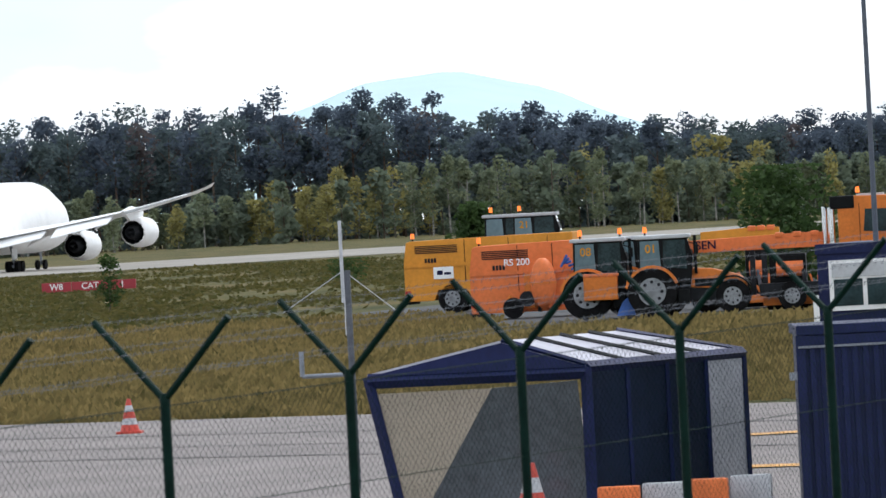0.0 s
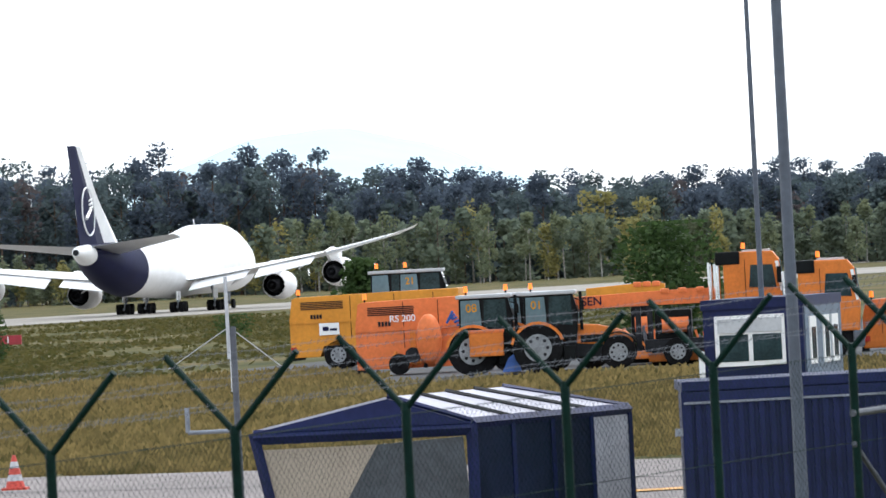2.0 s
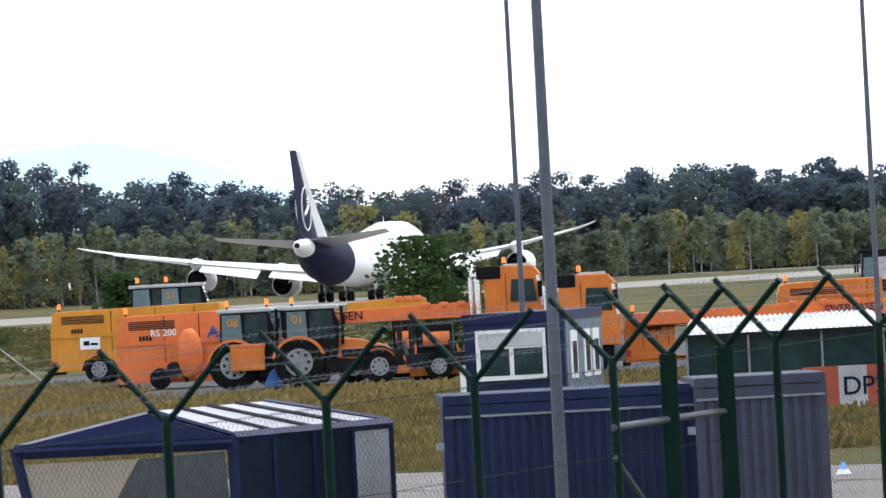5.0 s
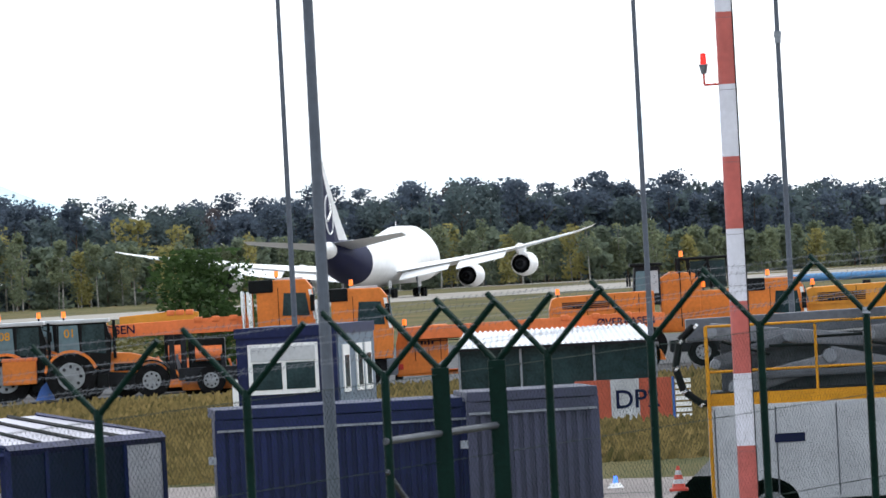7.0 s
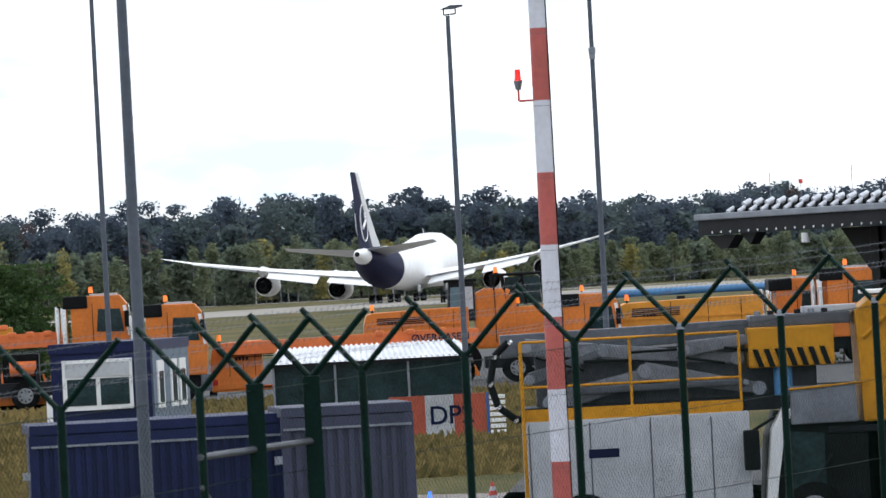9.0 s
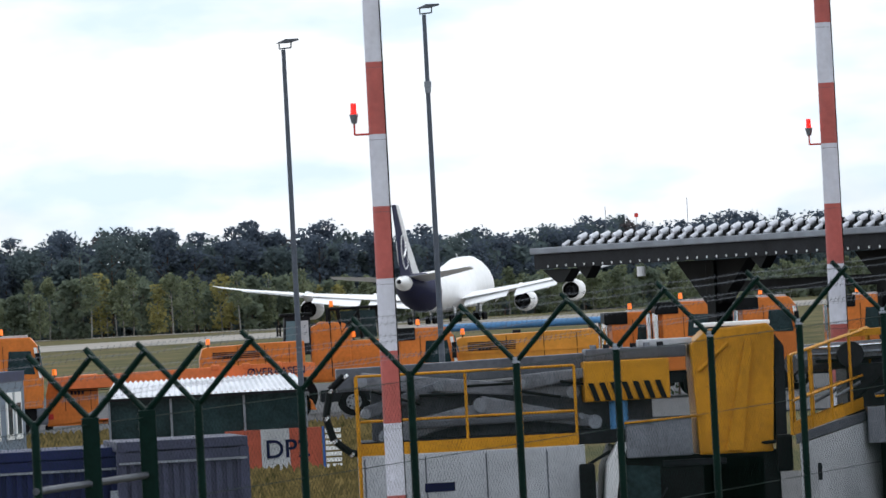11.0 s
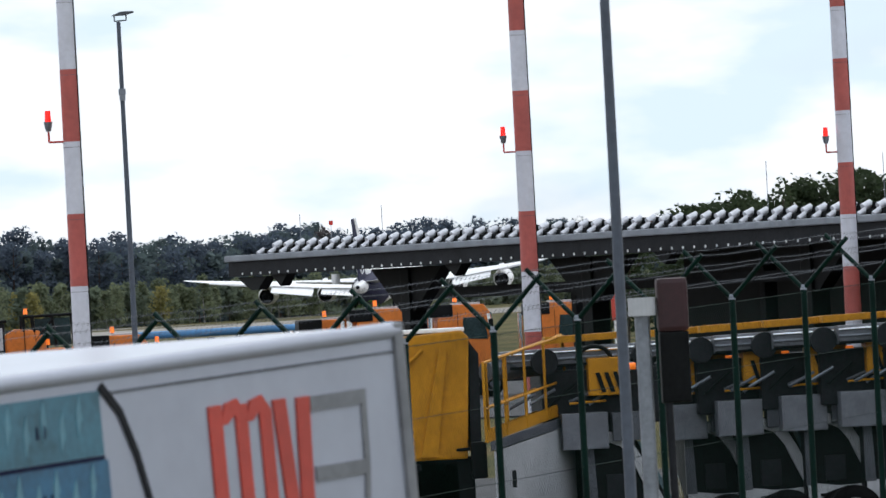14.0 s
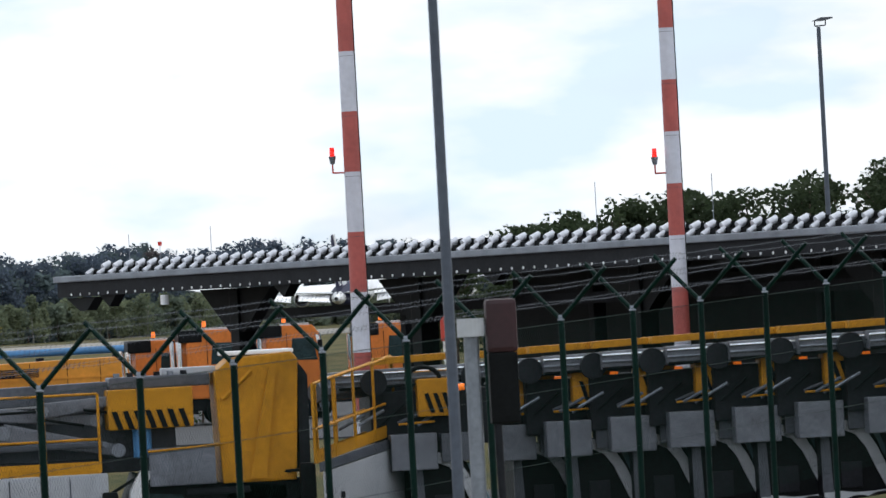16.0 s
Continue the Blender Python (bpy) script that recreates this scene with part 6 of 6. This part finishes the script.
    for z in (3.50, 3.15, 2.83):
        part("wing_bar", box(fresh(), W + 0.001, W + 0.010, 5.44, 5.92, z, z + 0.075), FRAME_GREY, bx, "grey emblem bar")
    part("wing_end", slab_x([(5.92, 3.575), (5.97, 3.575), (5.955, 3.2), (5.90, 2.83), (5.86, 2.83), (5.905, 3.2)], W + 0.001, W + 0.010), FRAME_GREY, bx)
    # cab: rounded shell, dark gap, deflector
    def shell(z, y, r):
        near = [(W - 0.03, 1.0, z), (W - 0.03, y + r + 0.20, z), (W - 0.06, y + r * 0.75, z), (W - 0.16, y + r * 0.38, z), (W - 0.34, y + 0.13, z), (W - 0.65, y + 0.045, z), (W / 2, y, z)]
        return near + [(W - px, py, pz) for px, py, pz in near[-2::-1]]
    cab = part("cab", loft(fresh(), [shell(z, y, r) for z, y, r in ((0.5, 0.0, 0.35), (1.7, 0.0, 0.35), (2.85, 0.06, 0.36), (3.1, 0.10, 0.4), (3.27, 0.16, 0.42), (3.345, 0.24, 0.45), (3.375, 0.40, 0.42))]), TRUCK_WHITE, root, "white rounded cab", True)
    part("windscreen", loft(fresh(), [[(px, y - 0.05 + (0.02 if abs(px - 1.25) < 0.9 else 0.11), z) for px in (0.16, 0.5, 1.25, 2.0, 2.34)] + [(2.2, y + 0.3, z), (0.3, y + 0.3, z)] for y, z in ((-0.02, 1.75), (0.03, 2.90), (0.06, 2.965))]), GLASS, cab, "dark windscreen")
    # A near-black block fills this gap in place of its shade.
    part("roof_gap", box(fresh(), 0.30, 2.18, 0.34, 0.95, 3.33, 3.43, 0.03), PLASTIC, cab, "dark block for the shaded gap under the deflector")
    part("pillar_fairing", loft(fresh(), [[(W - 0.24, 0.18, z - dz), (W - 0.05, 0.26, z), (W + 0.01, 0.42, z), (W + 0.01, 0.70, z - dz), (W - 0.12, 0.70, z - dz)] for z, dz in ((2.75, 0), (3.05, 0), (3.30, 0.0), (3.37, 0.03))]), TRUCK_WHITE, cab, "rounded corner fairing", True)
    part("side_extender", box(fresh(), W - 0.06, W + 0.0, 0.74, 1.0, 1.0, 3.42, 0.02), TRUCK_WHITE, cab, "white side extender")
    part("grab_slot", box(fresh(), W - 0.1, W + 0.016, 0.36, 0.62, 2.82, 2.86, 0.01), PLASTIC, cab)
    def visor(k):
        z = 3.42 + 0.43 * k
        y = 0.10 + 0.80 * k ** 1.7
        half = 1.02 + 0.17 * k
        front = [(1.25 + half * u, y + (0.30 - 0.22 * k) * abs(u) ** 3.2, z - (0.03 * (1 - k) * abs(u))) for u in np.linspace(1, -1, 13)]
        return [(1.25 + half + 0.03, 1.0, z)] + front + [(1.25 - half - 0.03, 1.0, z)]
    d = part("roof_deflector", loft(fresh(), [visor(k) for k in (0, 0.08, 0.2, 0.35, 0.5, 0.65, 0.8, 0.92, 1.0)]), TRUCK_WHITE, root, "white roof deflector", True)
    part("deflector_recess", box(fresh(), 0.98, 1.92, 0.085, 0.2, 3.43, 3.49, 0.02), FRAME_GREY, d)
    part("deflector_slot", box(fresh(), 1.50, 1.84, 0.078, 0.2, 3.45, 3.495, 0.015), PLASTIC, d, "black slot")
    emblem = lambda pts: plate(fresh(), [(px, pz + 0.15) for px, pz in pts], 0.055, 0.10)
    for px in (0.80, 0.91, 1.02, 1.14, 1.25):
        part("emblem_bar", emblem([(px, 2.87), (px + 0.055, 2.87), (px + 0.11, 3.05), (px + 0.055, 3.05)]), RED, cab, "red slanted emblem bar")
    part("emblem_bridge", emblem([(0.85, 3.02), (1.11, 3.02), (1.12, 3.055), (0.86, 3.055)]), RED, cab)
    part("emblem_base", emblem([(0.755, 2.80), (1.22, 2.80), (1.27, 2.875), (1.21, 2.875), (1.18, 2.835), (0.815, 2.835), (0.87, 3.055), (0.82, 3.055)]), RED, cab)
    for i, z in enumerate((2.835, 2.905, 2.975, 3.045)):
        part("wing_bar", emblem([(1.30 + 0.02 * i, z), (1.56 + 0.045 * i, z), (1.565 + 0.045 * i, z + 0.012), (1.305 + 0.02 * i, z + 0.012)]), GREY, cab)
    part("wing_end", emblem([(1.55, 2.835), (1.565, 2.835), (1.71, 3.057), (1.695, 3.057)]), GREY, cab)
    for px in (0.42, 2.09):
        part("aerial_whip", rod(rod(fresh(), (px, 0.05, 3.06), (px, 0.10, 3.42 if px > 1 else 3.30), 0.006, n=6), (px, 0.03, 3.04), (px, 0.06, 3.12), 0.02, n=10), PLASTIC, cab)
        lamp = part("marker_lamp", box(fresh(), px + 0.04, px + 0.14, 0.05, 0.14, 3.165, 3.205, 0.008), GREY_DARK, cab)
        part("lamp_lens", box(fresh(), px + 0.06, px + 0.10, 0.042, 0.06, 3.172, 3.198, 0.006), CHROME, lamp)
    for px in (2.28, 0.2):
        h = part("horn", rod(fresh(), (px, 0.22, 3.40), (px, 0.34, 3.41), 0.055, 0.03, 16), CHROME, cab)
        part("horn_tube", rod(fresh(), (px, 0.34, 3.41), (px, 0.7, 3.44), 0.022, n=10), CHROME, h)
    part("chassis", box(fresh(), 0.4, 2.1, 0.4, END - 0.2, 0.45, 0.95), GREY_DARK, root)
    for y in (1.0, 5.0):
        for x in (0.05, W - 0.35):
            part("tyre", rod(fresh(), (x, y, 0.48), (x + 0.3, y, 0.48), 0.48, n=24), BLACK, root)
    return root


TRUCK = passing_truck()


# ---- what moves ----
def motions():
    # the jet rolls away along the runway: seconds, x, y, heading to the right of straight ahead
    # then height, nose up, lean to the left
    rows = [(0.0, -119.4, 884, 10.4, 0.06, 0, 0), (1.5, -95.1, 910, 9.8, 0.06, 0, 0), (3.5, -63.3, 968, 9.8, 0.06, 0, 0), (7.0, -9.2, 1117, 11.2, 0.06, 0, 0.3), (7.5, -1.2, 1135, 11.4, 0.06, 0.1, 0.4),
            (10.5, 47.4, 1243, 12.8, 0.06, 0.2, 0.9), (11.0, 56.1, 1263, 12.9, 0.12, 0.9, 1.2), (12.0, 73.1, 1314, 12.4, 0.5, 3.8, 1.4), (13.0, 90.3, 1366, 12.0, 0.9, 5.2, 1.4),
            (13.5, 99.0, 1392, 12.0, 1.2, 5.4, 1.2), (14.5, 116.5, 1443, 12.0, 1.9, 6.0, 1.0), (16.0, 143.5, 1522, 12.0, 2.8, 7.0, 0.6)]
    walk(JET, [(t, pose(x, y, z, 0, 0, 90 - h) @ pose(0, 0, 0, 0, -up, 0) @ pose(0, 0, 0, -b, 0, 0)) for t, x, y, h, z, up, b in rows])
    # the delivery truck drives by on the access road: seconds, metres up the road
    way = Vector((0.5831, 0.8124))
    turn = -math.degrees(math.atan2(way.x, way.y))
    drive = [(0.0, 70.0), (8.0, 26.6), (11.0, 10.9), (11.5, 8.25), (12.0, 5.55), (12.5, 2.763), (13.0, 0.0), (13.5, -2.861), (13.8, -4.441), (14.2, -6.6), (14.5, -8.2), (16.0, -16.5)]
    rows = []
    for t, k in drive:
        p = Vector((0.713, 40.69)) + way * k
        z = 0.15 + 0.045 * k if 11 < t < 14 else near_rise(p.x, p.y)
        rows.append((t, pose(p.x, p.y, z, 0, 0, turn) @ pose(0, 0, 0, 2.35, -1.19, 0)))
    walk(TRUCK, rows)


motions()
